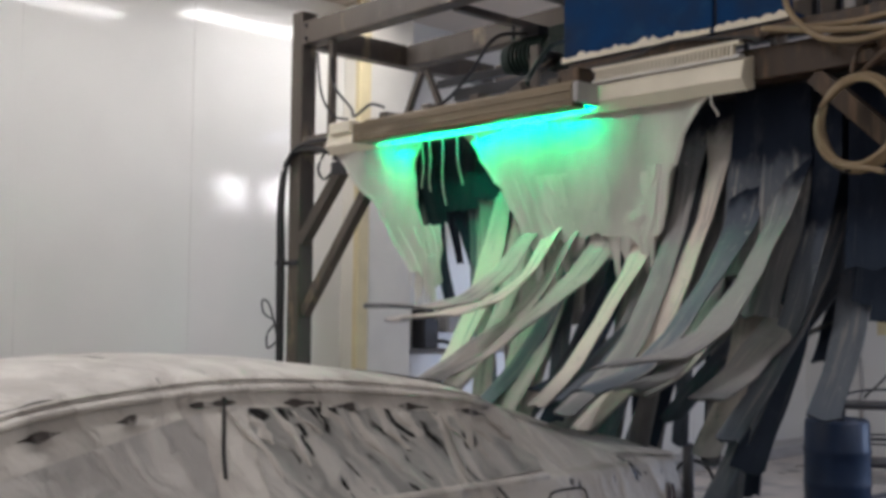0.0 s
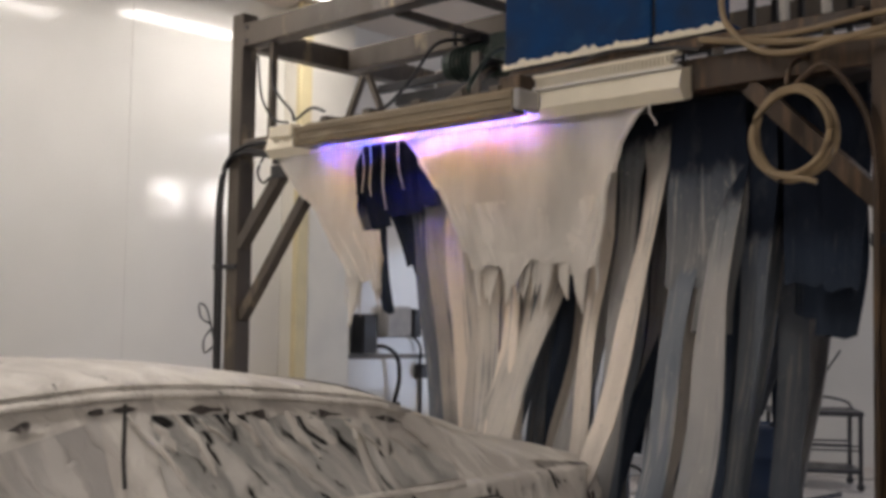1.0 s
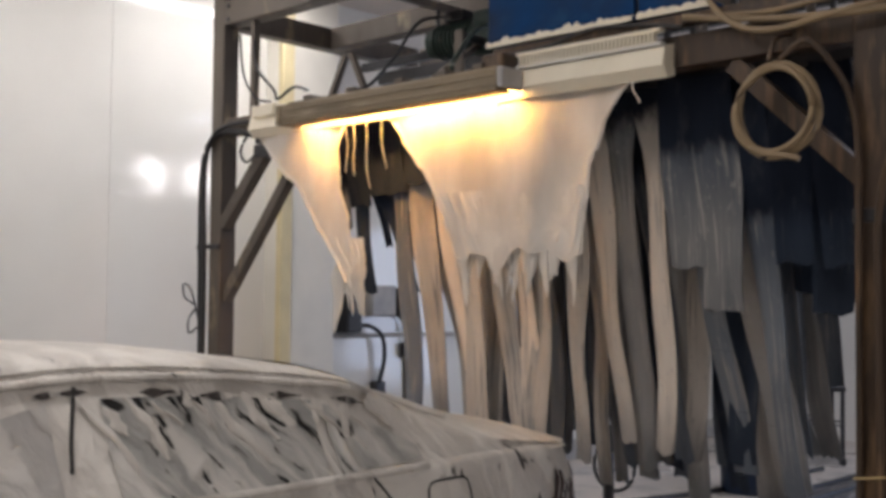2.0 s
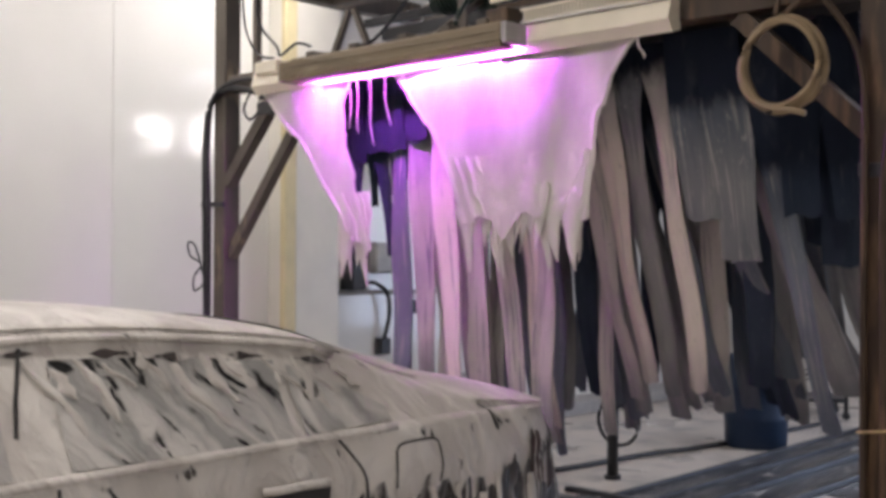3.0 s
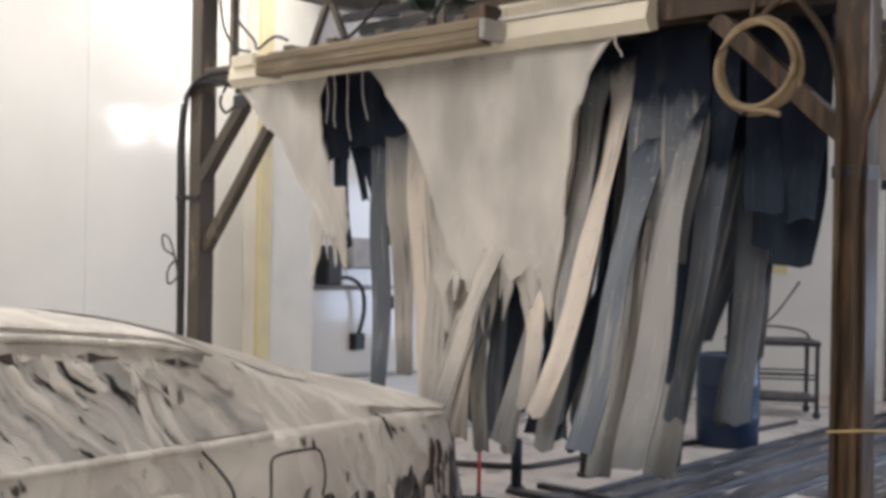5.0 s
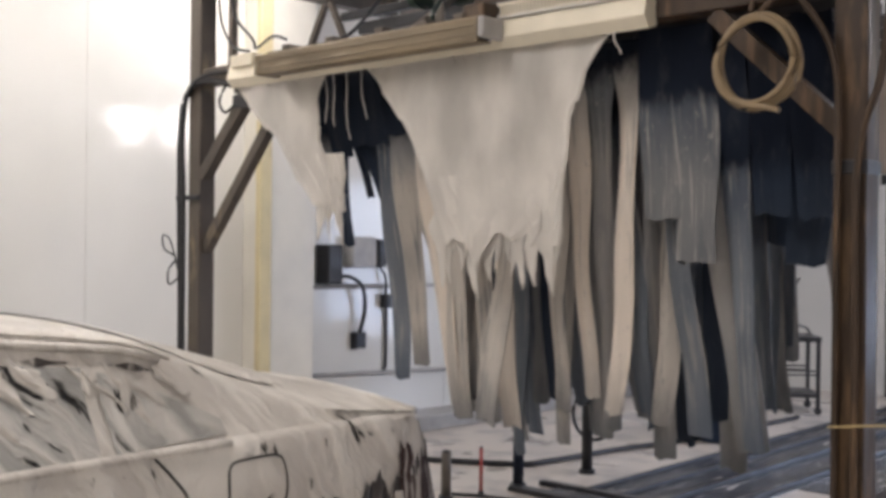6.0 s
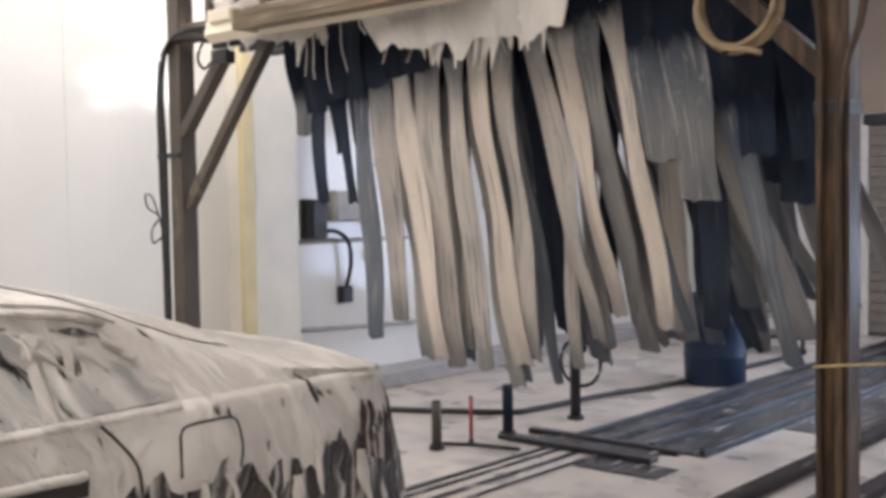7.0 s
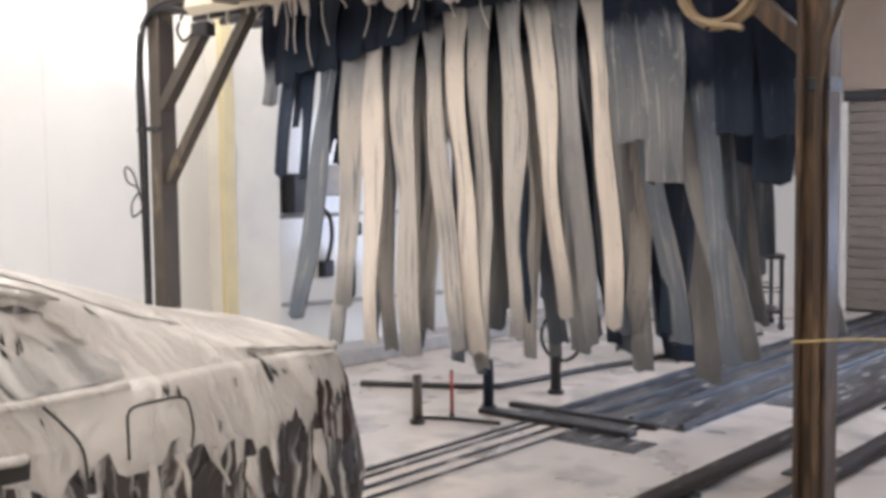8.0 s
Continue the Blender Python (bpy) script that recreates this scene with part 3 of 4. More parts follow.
hose([(1.76, 0.40, 2.98), (1.82, 0.2, 2.9), (1.85, 0.02, 2.72), (1.95, -0.1, 2.65)], 0.012, GREENM, "green hose from the gear motor to the tray")

# hoses and pipes round the near post
hose([(3.30, -0.13, 2.86), (3.33, -0.15, 2.72), (3.45, -0.16, 2.60), (3.60, -0.16, 2.56), (3.78, -0.15, 2.58), (4.1, -0.14, 2.62)], 0.013, HOSE, "tan hose looping along the rusty beam")
hose([(3.20, -0.12, 2.68), (3.5, -0.13, 2.62), (3.8, -0.14, 2.585), (4.2, -0.13, 2.57)], 0.014, HOSE, "tan hose running along the beam")
hose([(3.35, -0.11, 2.66), (3.6, -0.12, 2.64), (3.9, -0.12, 2.66), (4.2, -0.12, 2.64)], 0.012, HOSE, "tan hose running along the beam")
coil = thing("hose_coil", "coil of tan hose hanging from the beam", "hose coil")
for k, (r, dy) in enumerate(((0.158, 0.0), (0.168, 0.014), (0.150, -0.014), (0.162, 0.026))):
    pts = [(3.60 + 0.95 * r * math.cos(a) + 0.004 * k, -0.17 + dy + 0.012 * math.sin(3 * a + k), 2.262 + 1.02 * r * math.sin(a)) for a in (2 * math.pi * i / 28 for i in range(29))]
    part("loop", tube(bmesh.new(), pts, 0.011), HOSE, coil, smooth=True)
part("tail", tube(bmesh.new(), curve([(3.52, -0.18, 2.13), (3.58, -0.19, 2.105), (3.66, -0.2, 2.09), (3.715, -0.2, 2.075)]), 0.011), HOSE, coil, smooth=True)
part("tie", tube(bmesh.new(), [(3.565, -0.20, 2.085), (3.572, -0.14, 2.10), (3.574, -0.16, 2.13)], 0.006), RUBBER, coil)
part("hook", tube(bmesh.new(), curve([(3.61, -0.05, 2.56), (3.60, -0.15, 2.52), (3.59, -0.18, 2.44)]), 0.009), RUST, coil, smooth=True)
hose([(3.62, -0.16, 2.44), (3.72, -0.16, 2.50), (3.80, -0.14, 2.42), (3.86, -0.10, 2.28), (3.88, -0.085, 2.05), (3.875, -0.08, 1.4), (3.875, -0.08, 0.5), (3.87, -0.08, 0.0)], 0.013, RUST, "brown hose strapped down the near post")
hose([(4.05, -0.10, 3.1), (4.06, -0.09, 2.6), (4.03, -0.085, 2.2), (3.95, -0.085, 1.9), (3.945, -0.08, 1.2), (3.945, -0.08, 0.0)], 0.014, RUST, "brown hose strapped down the near post")
hose([(3.86, -0.10, 0.965), (3.90, -0.105, 0.97), (4.05, -0.10, 0.99), (4.4, -0.05, 1.02), (5.6, 0.3, 1.12)], 0.004, ROPE, "tan string tied round the near post", "string")
hose([(3.20, 0.02, 3.3), (3.20, 0.02, 2.64)], 0.025, WHITEP, "white plastic pipe standing on the beam", "pipe", 2)
for x, w in ((3.49, 0.035), (3.66, 0.04)):
    hose([(x - w, 0.03, 3.3), (x, 0.02, 2.64)], 0.02, WHITEP, "white plastic pipe standing on the beam", "pipe", 2)

# ---- wiring on the white wall behind the curtain ----
X = -1.3


def wall_box(name, y0, y1, z0, z1, depth, material, label, cat):
    b = thing(name, label, cat)
    part("case", nb(X, X + depth, y0, y1, z0, z1, bevel=0.012), material, b)
    part("lid", nb(X + depth, X + depth + 0.012, y0 + 0.012, y1 - 0.012, z0 + 0.012, z1 - 0.012, bevel=0.004), material, b)
    return b


wall_box("switch_box", 2.03, 2.20, 1.27, 1.59, 0.14, RUBBER, "black switch box on the white wall", "switch box")
wall_box("control_box", 2.33, 2.62, 1.40, 1.66, 0.10, GREY, "grey control box on the white wall", "control box")
wall_box("breaker_box", 2.66, 2.76, 1.40, 1.64, 0.08, RUBBER, "narrow black breaker box on the white wall", "switch box")
wall_box("junction_box", 2.76, 2.88, 1.05, 1.17, 0.07, DARK, "small dark junction box on the conduit", "junction box")
hose([(X + 0.02, 1.82, 1.245), (X + 0.02, 4.2, 1.235)], 0.018, GREY, "grey conduit along the white wall", "conduit", 2)
hose([(X + 0.02, 1.82, 0.535), (X + 0.02, 2.75, 0.50), (X + 0.02, 4.2, 0.45)], 0.018, GREY, "grey conduit along the white wall", "conduit", 2)
hose([(X + 0.02, 2.82, 1.06), (X + 0.02, 2.82, 0.60), (X + 0.02, 2.80, 0.52)], 0.014, DARK, "dark conduit down the white wall", "conduit")
hose([(X + 0.03, 2.70, 1.42), (X + 0.05, 2.78, 1.32), (X + 0.03, 2.80, 1.16)], 0.012, RUBBER, "black cable between two boxes", "cable")
hose([(X + 0.08, 2.14, 1.30), (X + 0.12, 2.28, 1.33), (X + 0.10, 2.46, 1.24), (X + 0.08, 2.51, 1.05), (X + 0.06, 2.47, 0.85)], 0.018, RUBBER, "black cable curving to a wall socket", "cable")
wall_box("wall_socket", 2.42, 2.55, 0.72, 0.86, 0.06, DARK, "dark wall socket with a black plug", "socket")

# ---- the floor's rails and stands ----
track = thing("conveyor_track", "dark wet steel conveyor track set along the floor", "conveyor track")
part("bed", nb(1.36, 2.30, 2.06, 8.2, 0.0, 0.012), BED, track)
# two thin sheets added for the dark wet floor beside the track, no steel
part("wet_floor_sheet", nb(2.32, 2.84, 3.1, 8.2, 0.0, 0.008), BED, track)
part("wet_floor_sheet", nb(3.0, 3.31, 3.4, 8.2, 0.0, 0.008), BED, track)
for x in (1.36, 1.60, 1.90, 2.25):
    part("rail", nb(x, x + 0.035, 2.06, 8.2, 0.012, 0.035 + 0.01 * (x > 1.8), bevel=0.004), DARK, track)
for x, x2 in ((1.37, 1.40), (1.47, 1.49), (1.60, 1.63), (1.74, 1.76)):
    part("rail", nb(x, x2, -6.5, 1.72, 0.0, 0.015, bevel=0.003), BED if x > 1.45 else DARK, track)
part("cross_plate", nb(0.98, 2.12, 1.70, 1.80, 0.0, 0.035, bevel=0.006), DARK, track)
part("cross_plate", nb(1.02, 2.14, 1.98, 2.05, 0.0, 0.035, bevel=0.006), DARK, track)
part("plate", nb(1.2, 2.05, 1.81, 1.97, 0.0, 0.02, bevel=0.004), BED, track)
part("plate", nb(1.75, 2.32, 1.42, 1.69, 0.0, 0.008, bevel=0.002), BED, track)
for x in (2.87, 3.34):
    gr = thing("guide_rail", "long dark wet steel wheel guide on the floor", "guide rail", group="wheel guides")
    part("rail", nb(x, x + 0.10, -6.5, 8.2, 0.025, 0.085, bevel=0.015), GUIDE, gr)
    for k in range(9):
        part("foot", nb(x - 0.03, x + 0.13, -6.0 + k * 1.7, -5.9 + k * 1.7, 0.0, 0.026), DARK, gr)
hose([(-0.3, 1.9, 0.02), (0.5, 2.35, 0.02), (0.62, 2.6, 0.02), (0.72, 3.4, 0.02), (0.9, 4.3, 0.02), (1.0, 6.0, 0.02)], 0.022, RUBBER, "black hose lying along the wet floor")
hose([(1.3, 1.52, 0.012), (1.0, 1.45, 0.012), (0.75, 1.35, 0.012), (0.55, 1.6, 0.012)], 0.012, RUBBER, "thin black hose lying on the wet floor")
kerb = thing("kerb", "low grey concrete kerb along the white wall", "kerb", kind="structure")
part("kerb_stone", nb(-1.3, -0.95, 1.82, 8.2, 0.0, 0.13, bevel=0.015), GREY, kerb)


def stand(x, y, h, material, label, r=0.035):
    st = thing("stand", label, "stand")
    part("base", tube(bmesh.new(), [(x, y, 0.0), (x, y, 0.03)], r * 1.5, 12), DARK, st, smooth=False)
    part("pole", tube(bmesh.new(), [(x, y, 0.03), (x, y, h)], r, 12), material, st, smooth=True)
    part("cap", tube(bmesh.new(), [(x, y, h), (x, y, h + 0.012)], r * 0.8, 12), DARK, st)
    return st


rs = stand(1.015, 2.545, 0.68, RUBBER, "black padded stand with a looped hose", 0.038)
part("hose_loop", tube(bmesh.new(), [(1.02 + 0.17 * math.cos(a), 2.545 + 0.06, 0.40 + 0.17 * math.sin(a)) for a in (2 * math.pi * i / 24 for i in range(25))], 0.013), RUBBER, rs, smooth=True)
stand(0.93, 1.494, 0.30, RED, "short red painted stand on the floor", 0.012)
# these two posts stand in for low ends of hanging strips
stand(0.96, 1.838, 0.33, NAVY, "short dark post standing in for the low end of a strip", 0.036)
stand(0.86, 1.24, 0.30, STEEL, "short brown post standing in for the low end of a strip", 0.032)

drumm = thing("drum", "blue plastic drum standing on the wet floor", "drum")
bm = bmesh.new()
rings = []
for z, r in ((0, 0.235), (0.02, 0.25), (0.22, 0.255), (0.24, 0.262), (0.26, 0.255), (0.48, 0.255), (0.50, 0.262), (0.52, 0.255), (0.72, 0.25), (0.75, 0.235), (0.75, 0.21), (0.74, 0.205)):
    rings.append([bm.verts.new((1.08 + r * math.cos(a), 4.5 + r * math.sin(a), z)) for a in (2 * math.pi * k / 28 for k in range(28))])
for a, b in zip(rings, rings[1:]):
    for k in range(28):
        bm.faces.new((a[k], a[(k + 1) % 28], b[(k + 1) % 28], b[k]))
bm.faces.new(rings[-1])
part("barrel", bm, DRUMB, drumm, smooth=True)
part("cap", tube(bmesh.new(), [(1.16, 4.42, 0.735), (1.16, 4.42, 0.765)], 0.035, 12), RUBBER, drumm)

cart = thing("cart", "black metal trolley with two shelves and a handle", "cart")
cx, cy = 0.55, 6.4
M = pose(cx, cy, 0, 0, 0, 35)


def cpart(name, bm, material=DARK):
    ob = part(name, bm, material, cart)
    ob.matrix_basis = M
    return ob


cpart("shelf", nb(-0.42, 0.42, -0.28, 0.28, 0.70, 0.75, bevel=0.01))
cpart("shelf", nb(-0.40, 0.40, -0.26, 0.26, 0.16, 0.20, bevel=0.01))
for x in (-0.39, 0.39):
    for y in (-0.25, 0.25):
        cpart("leg", nb(x - 0.018, x + 0.018, y - 0.018, y + 0.018, 0.06, 0.70))
        cpart("castor", tube(bmesh.new(), [(x, y - 0.015, 0.035), (x, y + 0.015, 0.035)], 0.035, 12))
for z in (0.38, 0.42):
    for y in (-0.25, 0.25):
        cpart("side_rod", tube(bmesh.new(), [(-0.39, y, z), (0.39, y, z)], 0.009))
cpart("handle", tube(bmesh.new(), curve([(-0.40, -0.2, 0.75), (-0.30, 0, 0.83), (0, 0.05, 0.87), (0.3, 0.05, 0.83), (0.4, 0.2, 0.75)]), 0.012))
hose([(0.30, 6.55, 0.78), (0.55, 6.5, 1.0), (0.85, 6.35, 1.32)], 0.01, DARK, "thin dark lance leaning on the trolley", "lance", 3)
hose([(-0.6, 8.28, 1.1), (-0.6, 8.28, 0.3), (-0.9, 8.28, 0.25), (-1.2, 8.28, 0.25)], 0.018, GREY, "grey conduit down the end wall", "conduit", 2)
wall_sign = thing("wall_sign", "small yellow sign on the end wall", "sign")
part("plate", nb(-0.40, -0.18, 8.285, 8.298, 1.36, 1.60, bevel=0.003), YELLOW, wall_sign)

# ---- the car ----
car = thing("car", "dark sedan covered in streaked white washing foam", "car")


def lerp(tab, u):
    for (a, p), (b, q) in zip(tab, tab[1:]):
        if u <= b:
            return p + (q - p) * max(0.0, (u - a) / (b - a))
    return tab[-1][1]


# shoulder line, half width and crown of the lower body along the car's length
SHOULDER = [(-4.96, 0.62), (-4.85, 0.72), (-4.5, 0.82), (-3.75, 0.97), (-2.5, 0.985), (-1.5, 0.995), (-1.0, 1.0), (-0.60, 0.995), (-0.44, 0.985), (-0.38, 0.95)]
HALF = [(-4.96, 0.55), (-4.85, 0.70), (-4.5, 0.84), (-3.8, 0.89), (-1.4, 0.90), (-0.9, 0.885), (-0.6, 0.86), (-0.44, 0.81), (-0.38, 0.77)]
CROWN = [(-4.96, 0.0), (-4.5, 0.05), (-3.75, 0.07), (-1.2, 0.05), (-0.95, 0.07), (-0.45, 0.075), (-0.38, 0.06)]


def section(y):
    h, w, c = lerp(SHOULDER, y), lerp(HALF, y), lerp(CROWN, y)
    sec = [(w * 0.90, 0.22), (w * 0.985, 0.34), (w, 0.52), (w * 0.997, 0.68), (w * 0.985, 0.79), (w * 0.995, 0.845), (w * 0.99, 0.88), (w * 0.975, h - 0.05), (w * 0.968, h - 0.012), (w * 0.945, h + 0.006), (w * 0.90, h + 0.006), (w * 0.7, h + c * 0.6), (w * 0.35, h + c * 0.92), (0, h + c)]
    return sec


def tail(y, z):
    """The rear face leans out towards the bumper."""
    return y + max(0.0, min(1.2, (y + 0.75) / 0.37)) * 0.10 * max(0, 1 - abs(z - 0.52) / 0.45)


def side(y, z, off=0.0):
    """A point on the car's flank."""
    sec = section(y)
    for (x0, z0), (x1, z1) in zip(sec[:9], sec[1:9]):
        if z <= z1:
            return Vector((x0 + (x1 - x0) * max(0, (z - z0)) / max(1e-6, z1 - z0) + off, tail(y, z), z))
    return Vector((sec[8][0] + off, tail(y, z), z))


def sheet(fn, n, m, thick=0.0):
    """A sheet from fn(u, v) over a grid, doubled when it has a thickness vector function."""
    bm = bmesh.new()
    g = [[bm.verts.new(fn(i / n, j / m)) for j in range(m + 1)] for i in range(n + 1)]
    for i in range(n):
        for j in range(m):
            bm.faces.new((g[i][j], g[i + 1][j], g[i + 1][j + 1], g[i][j + 1]))
    return bm


bm = bmesh.new()
rings = []
ys = [-4.96, -4.9, -4.8, -4.6, -4.3, -4.0, -3.75, -3.4, -3.0, -2.5, -2.0, -1.56, -1.3, -1.1, -0.95, -0.8, -0.7, -0.6, -0.53, -0.47, -0.43, -0.40, -0.38]
for y in ys:
    sec = section(y)
    sec = sec + [(-x, z) for x, z in sec[-2::-1]]
    rings.append([bm.verts.new((x, tail(y, z), z)) for x, z in sec])
for a, b in zip(rings, rings[1:]):
    for k in range(len(a) - 1):
        bm.faces.new((a[k], b[k], b[k + 1], a[k + 1]))
bm.faces.new(rings[0]), bm.faces.new(rings[-1][::-1])
part("body", bm, PAINT, car, smooth=True)

ROOF = [(-3.95, 0.99), (-3.6, 1.17), (-3.2, 1.33), (-2.9, 1.38), (-2.5, 1.412), (-2.1, 1.395), (-1.72, 1.352), (-1.44, 1.312), (-1.29, 1.282), (-1.02, 1.212), (-0.84, 1.15), (-0.62, 1.085), (-0.46, 1.05)]


def cabin(y):
    zr = sum(lerp(ROOF, y + d) for d in (-0.1, 0, 0.1)) / 3
    k = max(0.0, min(1.0, (zr - 1.0) / 0.42))
    wr = 0.80 - 0.20 * k
    pts = [(0.828, 0.985), (0.80 - 0.075 * k, 0.985 + (zr - 0.985) * 0.40), (wr + 0.045, zr - 0.075 * k - 0.01), (wr + 0.025, zr - 0.045 * k), (wr - 0.02, zr - 0.022 * k), (wr - 0.15, zr - 0.004), (wr - 0.35, zr + 0.006), (0, zr + 0.012)]
    d = max(0.0, min(1.0, (y + 1.6) / 0.6))
    d = d * d * (3 - 2 * d)
    h = lerp(SHOULDER, y)
    return pts[:1] + [(x, z + (h - 0.004 + (zr - h + 0.012) * max(0.0, 1 - (x / 0.85) ** 2) ** 0.75 - z) * d) for x, z in pts[1:]]


bm = bmesh.new()
rings = []
for i in range(45):
    y = -3.95 + 3.48 * i / 44
    sec = cabin(y)
    sec = sec + [(-x, z) for x, z in sec[-2::-1]]
    rings.append([bm.verts.new((x, y, max(z, 0.97))) for x, z in sec])
for a, b in zip(rings, rings[1:]):
    for k in range(len(a) - 1):
        bm.faces.new((a[k], b[k], b[k + 1], a[k + 1]))
part("roof", bm, PAINT, car, smooth=True)


def pane(y, f, off):
    """A point on the cabin's side, f of the way from the belt to the roof rail."""
    a, b, c = cabin(y)[:3]
    p, q, k = (a, b, f / 0.45) if f < 0.45 else (b, c, (f - 0.45) / 0.55)
    return Vector((p[0] + (q[0] - p[0]) * k + off, y, p[1] + (q[1] - p[1]) * k))


for name, label, y0, y1, lo, hi in (("side_window", "dark window under streaked foam", -2.44, -1.70, (0.04, 0.04), (0.86, 0.84)), ("side_window", "front door window under nearly unbroken foam", -3.45, -2.60, (0.05, 0.04), (0.45, 0.86)), ("quarter_window", "small dark window under streaked foam", -1.655, -1.28, (0.05, 0.12), (0.80, 0.30))):
    for sgn in (1, -1):
        w = part(name, sheet(lambda u, v: (lambda p: Vector((sgn * p.x, p.y, p.z)))(pane(y0 + (y1 - y0) * u, lo[0] + (lo[1] - lo[0]) * u + v * (hi[0] + (hi[1] - hi[0]) * u ** 1.3 - lo[0] - (lo[1] - lo[0]) * u), 0.007)), 14, 8), FRONTG if y1 < -2.5 else GLASSF, car, label, smooth=True)


def cabin_z(x, y):
    pts = cabin(y)
    for (x0, z0), (x1, z1) in zip(pts[1:], pts[2:]):
        if abs(x) >= x1:
            return z0 + (z1 - z0) * (x0 - abs(x)) / max(1e-6, x0 - x1)
    return pts[-1][1]


part("rear_window", sheet(lambda u, v: Vector(((u - 0.5) * (1.02 + 0.2 * v), -1.55 + 0.62 * v, cabin_z((u - 0.5) * (1.02 + 0.2 * v), -1.55 + 0.62 * v) + 0.006)), 16, 12), PAINT, car, "sloping rear window under thick foam", smooth=True)
for sgn in (1, -1):
    part("belt_trim", tube(bmesh.new(), [(sgn * (section(y)[8][0] - 0.014), y, section(y)[8][1] + 0.012) for y in [-3.8 + 2.5 * i / 20 for i in range(21)]], 0.016), PAINT, car, "foam-covered trim along the window sill", smooth=True)
    part("roof_rail", tube(bmesh.new(), [(sgn * (cabin(y)[2][0] + 0.004), y, cabin(y)[2][1] + 0.012) for y in [-3.4 + 1.95 * i / 24 for i in range(25)]], 0.012), PAINT, car, "foam-covered rail along the roof edge", smooth=True)
    part("roof_gutter", tube(bmesh.new(), [(sgn * (cabin(y)[3][0] + 0.002), y, cabin(y)[3][1] + 0.002) for y in [-3.3 + 1.9 * i / 24 for i in range(25)]], 0.004), PAINT, car, "gutter along the roof under foam", smooth=True)


def flip(p, sgn):
    return Vector((sgn * p.x, p.y, p.z))


def roof_edge(y, f, off):
    """A point on the rounded edge between the roof rail and the roof."""
    a, b = cabin(y)[2], cabin(y)[4]
    return Vector((a[0] + (b[0] - a[0]) * f + off, y, a[1] + (b[1] - a[1]) * f + off))


for y0, y1, f0, f1 in ((-3.42, -2.86, 0.28, 0.85), (-2.62, -2.30, 0.35, 0.60), (-2.2, -1.9, 0.35, 0.55)):
    for sgn in (1, -1):
        part("bare_patch", sheet(lambda u, v: flip(roof_edge(y0 + (y1 - y0) * u, f0 + (f1 - f0) * (0.15 + 0.7 * v) * math.sin(math.pi * min(0.99, u + 0.02)) ** 0.7 * (1 + 0.15 * math.sin(u * 21)), 0.006), sgn), 26, 4), GLASSF if y0 > -3 else GAP_SHADE, car, "bare dark stretch along the roof edge", smooth=True)


def ragged_edge(q):
    """The uneven upper limit of a streak, 0 to about 0.14 m."""
    return 0.07 + 0.035 * math.sin(q * 2.9) + 0.022 * math.sin(q * 7.3 + 1) + 0.014 * math.sin(q * 17.0 + 2)


# bare patches along the shoulder and the roof edge, where the foam has slid off
PATCH = random.Random(31)
for k in range(7):
    yc, f, ln = -3.0 + 0.25 * k + PATCH.uniform(-0.08, 0.08), PATCH.uniform(0.86, 0.95), PATCH.uniform(0.05, 0.10)
    ph = PATCH.uniform(0, 6)
    for sgn in (1, -1):
        part("bare_patch", sheet(lambda u, v: flip(pane(yc + ln * (2 * u - 1), f + 0.07 * (v - 0.5) * math.sin(math.pi * min(1, u + 0.02)) * (1 + 0.5 * math.sin(u * 8 + ph)), 0.010), sgn), 14, 3), REAR, car, smooth=True)


for sgn in (1, -1):
    part("door_gap", tube(bmesh.new(), curve([flip(side(y, z, 0.001), sgn) for y, z in ((-1.565, 0.985), (-1.515, 0.93), (-1.47, 0.86), (-1.455, 0.76), (-1.46, 0.62), (-1.52, 0.45), (-1.6, 0.3))]), 0.0045), GAP_SHADE, car, smooth=True)
    part("door_gap", tube(bmesh.new(), [flip(side(-2.50, z, 0.001), sgn) for z in (0.28, 0.5, 0.7, 0.85, 0.97)], 0.006), GAP_SHADE, car)
    part("pillar_gap", tube(bmesh.new(), [flip(pane(-2.59 + 0.08 * f, f, 0.007), sgn) for f in (0.3, 0.5, 0.75, 0.97)], 0.006), GAP_SHADE, car)
    h = part("door_handle", tube(bmesh.new(), curve([flip(side(-1.88, 0.872, 0.01), sgn), flip(side(-1.85, 0.876, 0.035), sgn), flip(side(-1.74, 0.878, 0.04), sgn), flip(side(-1.66, 0.874, 0.035), sgn), flip(side(-1.64, 0.87, 0.01), sgn)]), 0.014), PAINT, car, "foam-covered pull handle", smooth=True)
    # the shadow under the handle, laid on as a dark sheet
    part("handle_shade", sheet(lambda u, v: flip(side(-1.87 + 0.25 * u, 0.81 + 0.055 * v, 0.0045), sgn), 6, 3), GAP_SHADE, car)
    part("lower_panel", sheet(lambda u, v: flip(side(-4.2 + 3.25 * u, 0.25 + v * (0.46 + ragged_edge(u * 26)), 0.004), sgn), 110, 8), REAR, car, "dark lower flank with foam running off", smooth=True)
    part("tail_lamp", sheet(lambda u, v: flip(side(-0.60 + 0.205 * u, 0.72 - 0.5 * ragged_edge(u * 3 + 1) + (0.10 + ragged_edge(u * 2.6)) * v, 0.006), sgn), 24, 6), LAMP, car, "dark red tail lamp streaked with foam", smooth=True)
    part("rear_wing_streak", sheet(lambda u, v: flip(side(-0.95 + 0.568 * u, 0.24 + v * (0.40 + 0.16 * u + ragged_edge(u * 7.0 + 2)), 0.004), sgn), 40, 8), REAR, car, "dark rear wing with foam running off", smooth=True)
